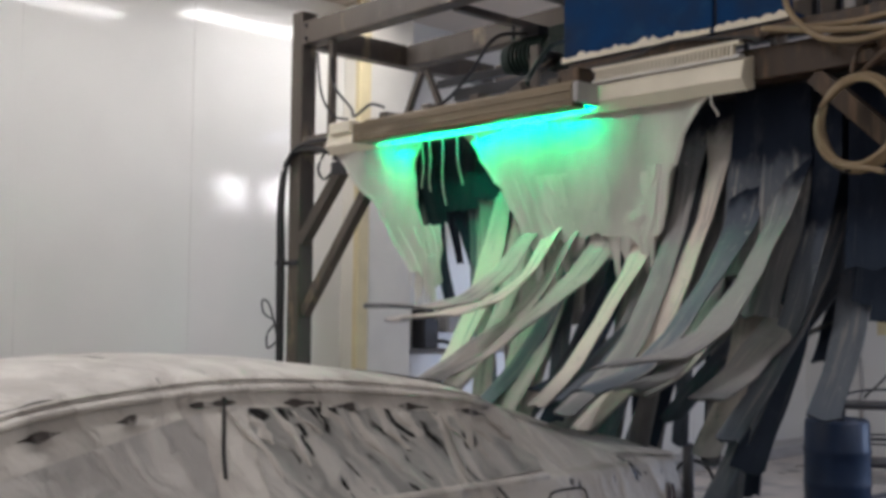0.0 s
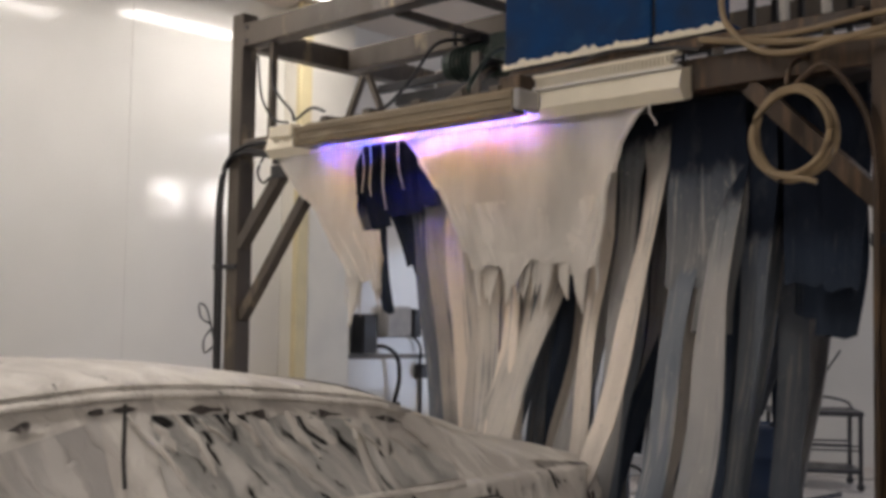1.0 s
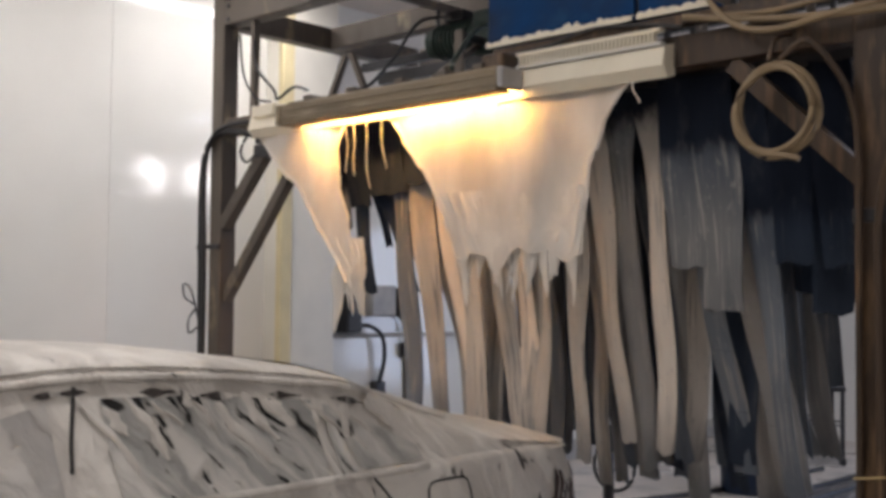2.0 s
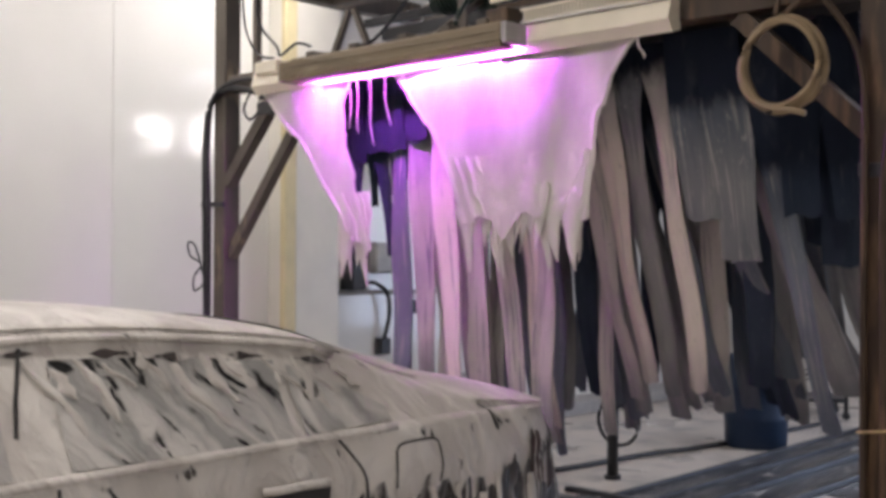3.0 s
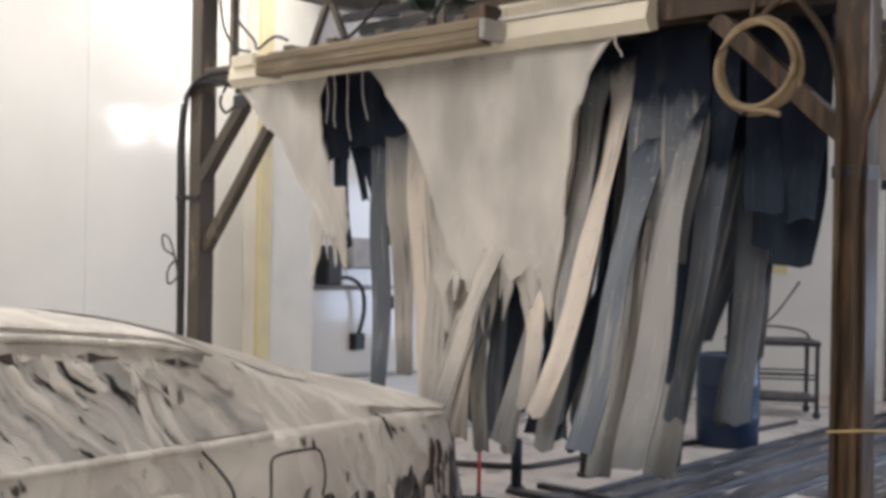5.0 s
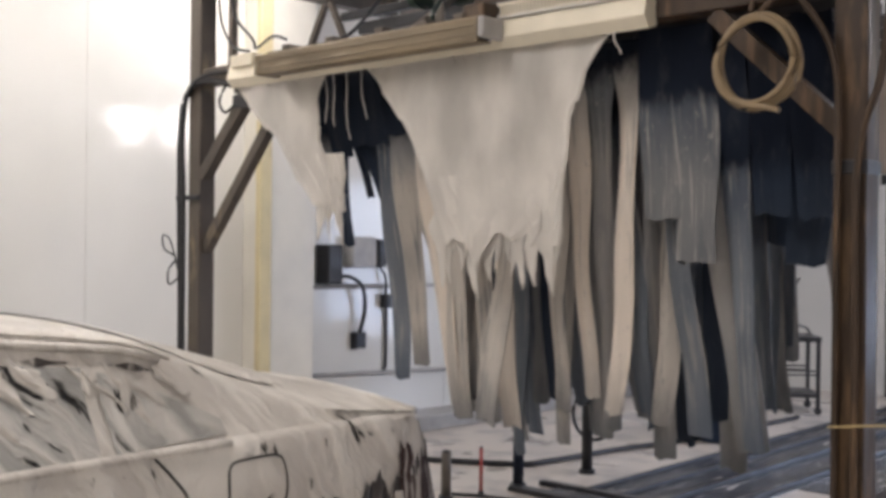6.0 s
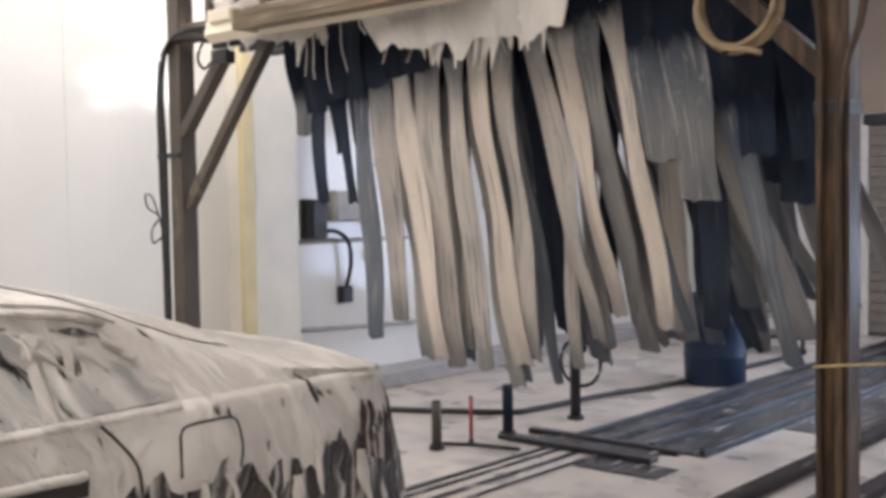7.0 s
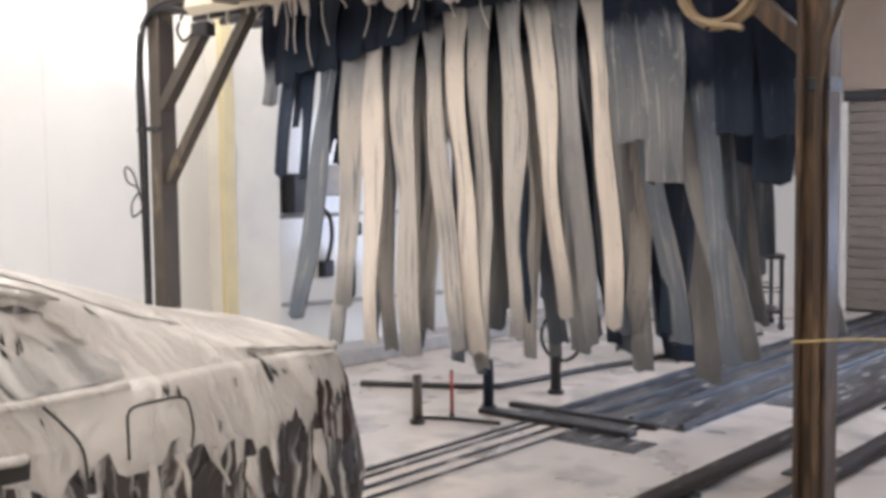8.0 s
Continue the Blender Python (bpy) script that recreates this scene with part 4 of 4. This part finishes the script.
# slanting runs of foam down the windows, and runs under the shoulder
RUN = random.Random(44)
for k in range(15):
    yc, top, drop = -2.5 + 1.1 * k / 15 + RUN.uniform(-0.03, 0.03), RUN.uniform(0.8, 0.97), RUN.uniform(0.2, 0.7)
    wd, lean, ph = RUN.uniform(0.012, 0.032), 0.22 * drop + RUN.uniform(-0.02, 0.02), RUN.uniform(0, 6)
    low = max(0.05, top - drop)
    for sgn in (1, -1):
        part("foam_run", sheet(lambda u, v: flip(pane(yc + lean * (1 - v) + 0.012 * math.sin(v * 5 + ph) + wd * (2 * u - 1) * (0.25 + 0.75 * math.sin(0.15 + 2.7 * (1 - v))) * (1 + 0.3 * math.sin(v * 13 + ph)), low + (top - low) * v, 0.0072 + 0.007 * math.sin(math.pi * u)), sgn), 5, 12), PAINT, car, smooth=True)
for k in range(26):
    yc, top, drop = -3.9 + 3.4 * k / 26 + RUN.uniform(-0.05, 0.05), RUN.uniform(0.72, 0.80), RUN.uniform(0.08, 0.3)
    wd, ph = RUN.uniform(0.010, 0.03), RUN.uniform(0, 6)
    for sgn in (1, -1):
        part("foam_run", sheet(lambda u, v: flip(side(yc + 0.03 * (1 - v) + 0.008 * math.sin(v * 5 + ph) + wd * (2 * u - 1) * (0.2 + 0.8 * v ** 0.6) * (1 + 0.3 * math.sin(v * 9 + ph)), top - drop * (1 - v), 0.0055 + 0.012 * math.sin(math.pi * u)), sgn), 5, 10), PAINT, car, smooth=True)
fuel = part("fuel_flap", sheet(lambda u, v: side(-1.325 + 0.215 * u, 0.775 + 0.165 * v, 0.004), 8, 6), PAINT, car, "closed fuel filler flap", smooth=True)
gap = [(-1.325, 0.80), (-1.328, 0.88), (-1.32, 0.925), (-1.29, 0.942), (-1.20, 0.945), (-1.14, 0.942), (-1.115, 0.92), (-1.108, 0.85), (-1.112, 0.79)]
part("flap_gap", tube(bmesh.new(), curve([side(y, z, 0.004) for y, z in gap]), 0.004), GAP_SHADE, fuel, smooth=True)
part("bumper", sheet(lambda u, v: Vector(((u - 0.5) * 1.50, tail(-0.38, 0.24 + 0.42 * v) + 0.008, 0.24 + 0.42 * v)), 10, 6), REAR, car, "dark rear bumper with foam running off", smooth=True)
part("boot_lip", tube(bmesh.new(), [((u - 0.5) * 1.5, -0.405, 0.985 + 0.055 * (1 - (2 * u - 1) ** 2)) for u in [i / 12 for i in range(13)]], 0.016), PAINT, car, "foam-covered rear lip of the boot lid", smooth=True)
part("boot_gap", tube(bmesh.new(), [((u - 0.5) * 1.5, tail(-0.378, 0.80), 0.80) for u in (0, 0.5, 1)], 0.006), GAP_SHADE, car)
for x in (-0.80, 0.80):
    for y in (-1.2, -3.95):
        wheel = part("wheel", tube(bmesh.new(), [(x - 0.09, y, 0.315), (x + 0.09, y, 0.315)], 0.09, 16), DARK, car)
        bm = bmesh.new()
        prof = [(-0.10, 0.22), (-0.105, 0.28), (-0.08, 0.315), (0.08, 0.315), (0.105, 0.28), (0.10, 0.22)]
        rings = [[bm.verts.new((x + px, y + pr * math.cos(a), 0.315 + pr * math.sin(a))) for px, pr in prof] for a in (2 * math.pi * k / 32 for k in range(32))]
        for k in range(32):
            for q in range(5):
                bm.faces.new((rings[k][q], rings[k][q + 1], rings[(k + 1) % 32][q + 1], rings[(k + 1) % 32][q]))
        part("tyre", bm, TYRE, wheel, smooth=True)
        part("rim", tube(bmesh.new(), [(x - 0.085, y, 0.315), (x + 0.085, y, 0.315)], 0.215, 24), RIM, wheel)

# ---- the curtain of cloth strips ----
TOP = 2.50
STRIPS = []


def cloth(w, s0, s1, length, soak, material, back, name, parent, seed, taper=0.85):
    """One length of a limp felt strip, from s0 to s1 metres below its hem, with thickness and soft waves."""
    n, last = 4, s1 >= length - 1e-4

    def spot(x, q, dy=0.0, hem=0.0):
        u = q / length
        top = max(0.0, 1 - max(0.0, q - max(0.1, soak) * 0.6) / 0.22)
        wd = max(w, w + (0.172 - w) * top) * (1 + (taper - 1) * u) * (1 + 0.05 * math.sin(q * 9 + seed * 3))
        twist = 0.34 * math.sin(math.pi * u) * math.sin(seed * 2.3 + q * 3.4)
        return Vector((wd * x + 0.006 * math.sin(q * 7 + seed), dy + 0.012 * math.sin(seed * 1.7 + q * 6) + twist * wd * x + 0.006 * math.cos(x * 6 + seed), s0 - q - hem))

    bm = bmesh.new()
    tag = bm.verts.layers.float_color.new("cloth")
    rows, normals = [], []
    for i in range(n + 1):
        q = s0 + (s1 - s0) * i / n
        ring = []
        for dy, xs in ((-0.0045, (-0.5, -0.25, 0, 0.25, 0.5)), (0.0045, (0.5, 0.25, 0, -0.25, -0.5))):
            for x in xs:
                v = bm.verts.new(spot(x, q, dy, (0.012 * math.sin(x * 7 + seed * 5) if last and i == n else 0)))
                v[tag] = (w * x, q - soak, length - q, (seed * 0.159) % 1.0)
                ring.append(v)
                up = (spot(x + 0.02, q) - spot(x - 0.02, q)).cross(spot(x, q - 0.01) - spot(x, q + 0.01)).normalized()
                normals.append(up if up.y * dy > 0 else -up)
        rows.append(ring)
    for a, b in zip(rows, rows[1:]):
        for k in range(10):
            bm.faces.new((a[k], b[k], b[(k + 1) % 10], a[(k + 1) % 10])).smooth = True
    if s0 == 0:
        bm.faces.new(rows[0])
    if last:
        bm.faces.new(rows[-1][::-1])
    bm.faces.ensure_lookup_table()
    for k in range(10 * n):
        bm.faces[k].material_index = int(k % 10 in (5, 6, 7, 8))
    ob = part(name, bm, material, parent)
    ob.data.materials.append(back)
    ob.data.normals_split_custom_set_from_vertices(normals)
    return ob


# the side away from the foam is darker
BACK = {CREAM: SLATE, PALE: SLATE, GREYC: DARKC, SLATE: DARKC}
rng = random.Random(5)
ROWS = ((0.20, 0.80, 20, 0.158), (0.40, 0.85, 20, 0.152), (0.64, 0.80, 20, 0.152), (0.90, 0.76, 20, 0.152), (1.15, 0.8, 20, 0.152))
for row, (y, x0, count, step) in enumerate(ROWS):
    carrier = thing("curtain_bar", "dark steel bar from which the cloth strips hang", "curtain bar", group="curtain bars")
    part("bar", nb(0.06, 3.84, y - 0.02, y + 0.02, TOP - 0.01, TOP + 0.04, bevel=0.004), DARK, carrier)
    for hx in (2.5, 3.25):
        part("hanger", nb(hx - 0.012, hx + 0.012, y - 0.012, y + 0.012, TOP + 0.04, 3.17), DARK, carrier)
    for i in range(count):
        x = x0 + i * step + rng.uniform(-0.022, 0.022)
        if x > 3.76 - 0.41 * y:
            continue
        m = rng.choice(((CREAM, CREAM, CREAM, CREAM, PALE), (PALE, PALE, GREYC, SLATE, DARKC), (PALE, SLATE, DARKC, GREYC), (SLATE, DARKC, GREYC), (SLATE, DARKC))[row])
        soak, length, w = rng.uniform(0.22, 0.38), 1.74 + (0.02, 0.12, 0.16, 0.10, 0)[row] + rng.uniform(-0.17, 0.14), rng.uniform(0.092, 0.142)
        if row == 0 and 1.0 < x < 2.45:
            soak = max(0.13, 0.44 - 0.28 * (x - 1.0)) + rng.uniform(-0.03, 0.03)
        if row == 0 and x < 1.55:
            m = (PALE, GREYC, CREAM, SLATE, PALE)[i % 5]
        if row == 0 and 2.4 < x < 3.0:
            m = (GREYC, CREAM, SLATE, CREAM)[i % 4]
            soak = rng.uniform(0.08, 0.24)
        if 3.0 <= x < 3.33:
            soak, w = rng.uniform(0.3, 0.5), 0.15
            m = (GREYC, PALE, SLATE)[i % 3] if row == 0 else rng.choice((SLATE, DARKC, GREYC))
        if x < (1.17, 1.28, 1.34, 1.42, 1.42)[row] or 1.42 <= x < 1.6 and row > 2:
            m, length, w = (DARKC if rng.random() < 0.8 else PALE), rng.uniform(0.55, 1.0), rng.uniform(0.07, 0.12)
        if x >= 3.48 - 0.06 * row:
            m, length, soak, w = DARKC, rng.uniform(0.72, 1.0), 0.6, 0.17
        elif x >= 3.30 - 0.06 * row:
            m, length, soak, w = rng.choice((SLATE, GREYC)), rng.uniform(1.35, 1.8), rng.uniform(0.4, 0.6), 0.13
        label = "limp felt strip soaked with pale foam" if m in (CREAM, PALE) else "limp dark felt strip with traces of foam" if length > 1.2 else "short dark navy felt strip at the end of the curtain"
        st = thing("cloth_strip", label, "cloth strip", pose(x, y, TOP, 0, 0, rng.uniform(-20, 20)), "curtain of strips")
        seed, count_of = rng.uniform(0, 6), 6 if length > 1.2 else 3
        cuts = [length * k / count_of for k in range(count_of + 1)]
        taper = rng.uniform(0.72, 1.0)
        pieces = [cloth(w, a, b, length, soak, m, BACK.get(m, DARKC), "strip_top" if a == 0 else "strip_end" if b == cuts[-1] else "strip_middle", st, seed, taper) for a, b in zip(cuts, cuts[1:])]
        STRIPS.append((pieces, x, row, length / count_of, rng.uniform(-4, 4), rng.uniform(0.8, 1.15), rng.uniform(-1, 1)))
    # a header of short navy pieces along the first bar
    if row == 0:
        for k in range(10):
            x, ln = 0.96 + 0.15 * k + rng.uniform(-0.02, 0.02), max(0.17, 0.44 - 0.033 * k) + rng.uniform(-0.04, 0.04)
            st = thing("header_cloth", "short navy felt piece along the top of the curtain", "header cloth", pose(x, y - 0.03, TOP, 0, 0, rng.uniform(-6, 6)), "navy header cloths")
            seed = rng.uniform(0, 6)
            pieces = [cloth(0.18, a, b, ln, ln + 0.1, DARKC, DARKC, n, st, seed, 1.0) for a, b, n in ((0, ln / 2, "header_top"), (ln / 2, ln, "header_end"))]
            STRIPS.append((pieces, x, row, ln / 2, 0.0, 0.8, 0.0))
    # mottled square drapes over the strips near the end of the first bar
    if row == 0:
        for x, ln in ((3.02, 0.80), (3.17, 0.98)):
            st = thing("cloth_drape", "broad mottled felt drape with blots of pale foam", "cloth drape", pose(x, y - 0.05, TOP), "felt drapes")
            cuts = [ln * k / 3 for k in range(4)]
            pieces = [cloth(0.19, a, b, ln, 0.30, MOTTLE, DARKC, "drape_top" if a == 0 else "drape_end" if b == ln else "drape_middle", st, x, 1.0) for a, b in zip(cuts, cuts[1:])]
            STRIPS.append((pieces, x, row, ln / 3, 0.0, 0.6, 0.0))

# ---- the falling foam ----
FALLS = []


def foam_band(edges, z0, z1, k, seed, thing_ob):
    """One length of the foam fall, between two heights, with an uneven lower edge."""
    bm = bmesh.new()
    n, m = 34, 5
    front, back = [], []
    for j in range(m + 1):
        z = z0 + (z1 - z0) * j / m
        l, r = lerp_down(edges, z, 1), lerp_down(edges, z, 2)
        rowf, rowb = [], []
        for i in range(n + 1):
            u = 0.5 - 0.5 * math.cos(math.pi * i / n)
            bead = 0.0003 + 0.010 * math.exp(-((min(u, 1 - u) * (r - l) - 0.010) / 0.008) ** 2)
            x = l + (r - l) * u + (2 * u - 1) * (0.03 * noise.noise((z * 7, 3.3 + round(u), 1)) + 0.018 * noise.noise((z * 23, 7.1 + round(u), 2)))
            bulge = 0.04 * math.sin(x * 5 + 1.0) + 0.02 * noise.noise((x * 4, 0.5, 2.0)) + 0.028 * noise.noise((x * 11, z * 1.6, 3.0)) + 0.03 * max(0.0, 2.1 - z) * noise.noise((x * 9, z * 12, 6.0))
            dz = (0.045 + 0.012 * k) * (noise.noise((x * 7, seed * 3.1, 0)) + 0.45 * noise.noise((x * 19, seed, 4))) * (j / m)
            yy = -0.075 + 0.0009 * k + bulge * 0.5
            rowf.append(bm.verts.new((x, yy - bead, z + dz)))
            rowb.append(bm.verts.new((x, yy + bead, z + dz)))
        front.append(rowf), back.append(rowb)
    for j in range(m):
        for i in range(n):
            bm.faces.new((front[j][i], front[j + 1][i], front[j + 1][i + 1], front[j][i + 1]))
            bm.faces.new((back[j][i], back[j][i + 1], back[j + 1][i + 1], back[j + 1][i]))
    return part("foam_length", bm, FOAM, thing_ob, smooth=True)


def lerp_down(tab, z, k):
    for a, b in zip(tab, tab[1:]):
        if z >= b[0]:
            t = (a[0] - z) / (a[0] - b[0])
            return a[k] + (b[k] - a[k]) * max(0.0, t)
    return tab[-1][k]


MAIN = [(2.49, 1.44, 2.96), (2.42, 1.52, 2.87), (2.30, 1.64, 2.79), (2.15, 1.79, 2.73), (1.95, 1.90, 2.70), (1.75, 1.97, 2.69), (1.55, 2.05, 2.66), (1.40, 2.13, 2.60), (1.25, 2.18, 2.54)]
LEFT = [(2.49, 0.40, 1.16), (2.35, 0.58, 1.12), (2.2, 0.76, 1.13), (2.05, 0.90, 1.17), (1.9, 1.00, 1.20), (1.75, 1.10, 1.25), (1.6, 1.18, 1.29), (1.45, 1.22, 1.30)]
falls = thing("foam_fall", "broad sheet of white foam falling from the tray", "foam")
for k in range(7):
    z0 = 2.49 - 0.155 * k
    FALLS.append((foam_band(MAIN, z0, z0 - 0.29, k, 2.0 + k * 0.05, falls), z0 - 0.29, 0))
falls2 = thing("foam_fall", "narrow slanting sheet of white foam falling from the tray", "foam")
for k in range(7):
    z0 = 2.49 - 0.145 * k
    FALLS.append((foam_band(LEFT, z0, z0 - 0.27, k, 5.0 + k * 0.05, falls2), z0 - 0.27, 1))
# lobes and strands at the lower edge of the foam
STRANDS = []
rng = random.Random(23)
for k in range(26):
    side_ = int(k >= 20)
    u = (k + 0.5) / 20 if not side_ else (k - 19.5) / 6
    ln, wd, ph = rng.uniform(0.05, 0.24), rng.uniform(0.02, 0.07), rng.uniform(0, 6)
    x = (1.98 + 0.66 * u if not side_ else 1.08 + 0.2 * u) + rng.uniform(-0.02, 0.02)
    bm = bmesh.new()
    rows = []
    for i in range(13):
        v = i / 12
        r = wd * (1.04 - v) ** 0.8 * min(1.0, 0.15 + 4 * v) * (1 + 0.5 * noise.noise((v * 5, ph, 1)))
        c = Vector((x + 0.03 * v * math.sin(ph + 3 * v), -0.048 - 0.004 * math.sin(ph), 0.16 - (ln + 0.16) * v))
        rows.append([bm.verts.new(c + Vector((r * math.cos(a), 0.16 * r * math.sin(a), 0))) for a in (2 * math.pi * q / 8 for q in range(8))])
    for a, b in zip(rows, rows[1:]):
        for q in range(8):
            bm.faces.new((a[q], a[(q + 1) % 8], b[(q + 1) % 8], b[q]))
    bm.faces.new(rows[0][::-1]), bm.faces.new(rows[-1])
    STRANDS.append((part("foam_strand", bm, FOAM, falls2 if side_ else falls, smooth=True), side_, ln, ph))
rng = random.Random(11)
for i in range(17):
    x = rng.uniform(0.5, 3.0) if i > 3 else (1.20, 1.26, 1.36, 1.47, 1.50, 1.42)[i]
    ln = rng.uniform(0.03, 0.09) if i > 3 else rng.uniform(0.15, 0.36)
    pts = [(x + 0.02 * math.sin(i + q * 0.8) * q / 6, -0.10 + 0.004 * q, 2.46 - ln * q / 6) for q in range(7)]
    tagged(new("foam_drip", mesh("foam_drip", tube(bmesh.new(), pts, 0.003 if i <= 3 else 0.0045, 6), FOAM)), "thin white drip of foam hanging from the tray", "foam drip", "foam drips")

# lumps and strings of foam left under the tray
lump_rng = random.Random(17)
for x, half, deep in ((1.62, 0.05, 0.05), (1.78, 0.075, 0.10), (1.98, 0.05, 0.06), (2.14, 0.10, 0.09), (2.36, 0.07, 0.07), (2.52, 0.05, 0.06)):
    bm = bmesh.new()
    bmesh.ops.create_icosphere(bm, subdivisions=4, radius=1.0)
    for v in bm.verts:
        q = 1 + 0.35 * noise.noise(v.co * 1.9 + Vector((x * 9, 0, 0))) + 0.16 * noise.noise(v.co * 5 + Vector((x * 5, 3, 0)))
        v.co = Vector((x + half * v.co.x * q * (1 - 0.35 * max(0, -v.co.z)), 0.09 + 0.05 * v.co.y * q, 2.462 + deep * min(v.co.z, 0.25) * q))
    clump = thing("foam_clump", "ragged white lump of foam clinging under the tray", "foam", group="foam clumps")
    part("lump", bm, FOAM, clump, smooth=True)
    for k in range(1):
        xs, ln = x + lump_rng.uniform(-0.6, 0.6) * half, lump_rng.uniform(0.08, 0.2)
        part("string", tube(bmesh.new(), curve([(xs, 0.07, 2.455), (xs + lump_rng.uniform(-0.02, 0.02), 0.06, 2.455 - deep * 0.5 - ln * 0.4), (xs + lump_rng.uniform(-0.05, 0.05), 0.06, 2.455 - deep * 0.5 - ln)]), 0.003, 6), FOAM, clump, smooth=True)

# ---- what moves ----
CAR_Y = [(0.0, 0.40), (0.5, 0.34), (1.0, 0.29), (1.5, 0.243), (3.0, 0.0), (3.5, -0.105), (4.0, -0.215), (4.5, -0.317), (5.0, -0.415), (6.5, -0.648), (7.0, -0.717), (7.5, -0.775), (8.0, -0.827)]
# swing of the strips' three lengths in degrees, at three places across the bay (x 1.1, 1.95 and 2.9)
SWING = [
    (0.0, (10, 20, 24), (-8, -48, -84), (-5, -38, -72)),
    (0.5, (14, 22, 24), (-8, -34, -48), (-5, -32, -46)),
    (1.0, (15, 20, 20), (-4, -10, -14), (-6, -14, -22)),
    (1.5, (16, 20, 18), (2, 2, 0), (4, 8, 6)),
    (2.2, (8, 12, 12), (4, 6, 6), (10, 17, 18)),
    (3.0, (2, 3, 4), (2, 5, 5), (17, 28, 30)),
    (3.5, (-3, -4, -4), (0, 0, 2), (6, 12, 14)),
    (4.0, (0, 0, 2), (0, -2, -2), (-4, -2, 2)),
    (4.5, (6, 8, 8), (-6, -9, -10), (-12, -20, -22)),
    (5.0, (8, 12, 12), (-6, -9, -10), (-12, -20, -24)),
    (5.8, (12, 16, 14), (0, 0, -1), (0, 0, 0)),
    (6.5, (14, 17, 15), (6, 9, 9), (15, 26, 29)),
    (7.0, (5, 7, 8), (6, 8, 9), (18, 30, 32)),
    (7.5, (0, 0, 2), (4, 7, 8), (13, 22, 24)),
    (8.0, (-8, -12, -12), (0, 0, 1), (7, 13, 14)),
]
# how low the two foam sheets reach
REACH = [(0.0, 1.92, 1.75), (0.5, 1.85, 1.72), (1.0, 1.82, 1.75), (1.5, 1.80, 1.66), (2.2, 1.76, 1.60), (2.8, 1.74, 1.62), (3.2, 1.70, 1.6), (3.5, 1.58, 1.55), (4.0, 1.48, 1.68), (4.5, 1.45, 1.70), (5.0, 1.44, 1.62), (5.8, 1.60, 1.75), (6.5, 1.74, 1.98), (6.8, 2.08, 2.25), (7.0, 2.29, 2.42), (7.5, 2.40, 2.47), (8.0, 2.47, 2.47)]
# the turn of the lamp drum: green, blue, amber, pink, white, dark
LAMP_TURN = [(0.0, 0), (0.1, 4), (0.2, 30), (0.35, 60), (0.82, 60), (0.95, 88), (1.05, 92), (1.18, 120), (1.7, 120), (2.2, 150), (2.7, 180), (3.2, 180), (3.42, 240), (3.8, 240), (3.97, 292), (4.2, 297), (8.0, 297)]


def motions():
    walk(car, [(t, pose(1.95, y, 0)) for t, y in CAR_Y])
    walk(drum, [(t, pose(1.64, -0.20, 2.515, -28 - a)) for t, a in LAMP_TURN])
    for ob, bottom, side_ in FALLS:
        walk(ob, [(t, pose(0.008 * math.sin(3 * t), 0.005 * math.sin(5 * t), max(0.0, (a, b)[side_] - bottom))) for t, a, b in REACH])
    for ob, side_, ln, ph in STRANDS:
        rows = []
        for t, a, b in REACH:
            z = (a, b)[side_]
            rows.append((t, pose(0.02 * math.sin(2 * t + ph), 0.01 * math.sin(3 * t + ph), min(2.44 + 0.6 * ln, z + 0.05 * math.sin(2.3 * t + ph) + 0.8 * ln * max(0.0, z - 1.7)))))
        walk(ob, rows)
    for pieces, x, row, ln, off, gain, wild in STRIPS:
        rows = [[] for _ in pieces]
        for t, left, mid, right in SWING:
            calm = 1.0 if t > 1.2 or row == 0 or x > 2.6 else lerp([(0, 0.9 - 0.2 * row), (1.2, 1.0)], t)
            stir = max(0.0, 1 - t / 1.0) * 14 * wild
            at = Vector((0, -0.009, 0))
            for k, row_k in enumerate(rows):
                u = (k + 0.5) * ln / 1.75
                g = [lerp([(0, a), (0.45, b), (1.0, c)], u) for a, b, c in (left, mid, right)]
                g = calm * lerp([(1.1, g[0]), (1.95, g[1]), (2.9, g[2])], max(1.1, min(2.9, x))) * gain + off * (0.4 + u) + stir * u + 2.5 * wild * math.sin(2.1 * t + 5 * off)
                if x > 3.3:
                    g *= 0.6
                m = pose(at.x, at.y, at.z, g, (3 * wild * math.sin(1.7 * t + off) + 8 * wild) * u)
                row_k.append((t, m))
                at = m @ Vector((0, 0, 0.003 - ln))
        for ob, row_k in zip(pieces, rows):
            walk(ob, row_k)


motions()
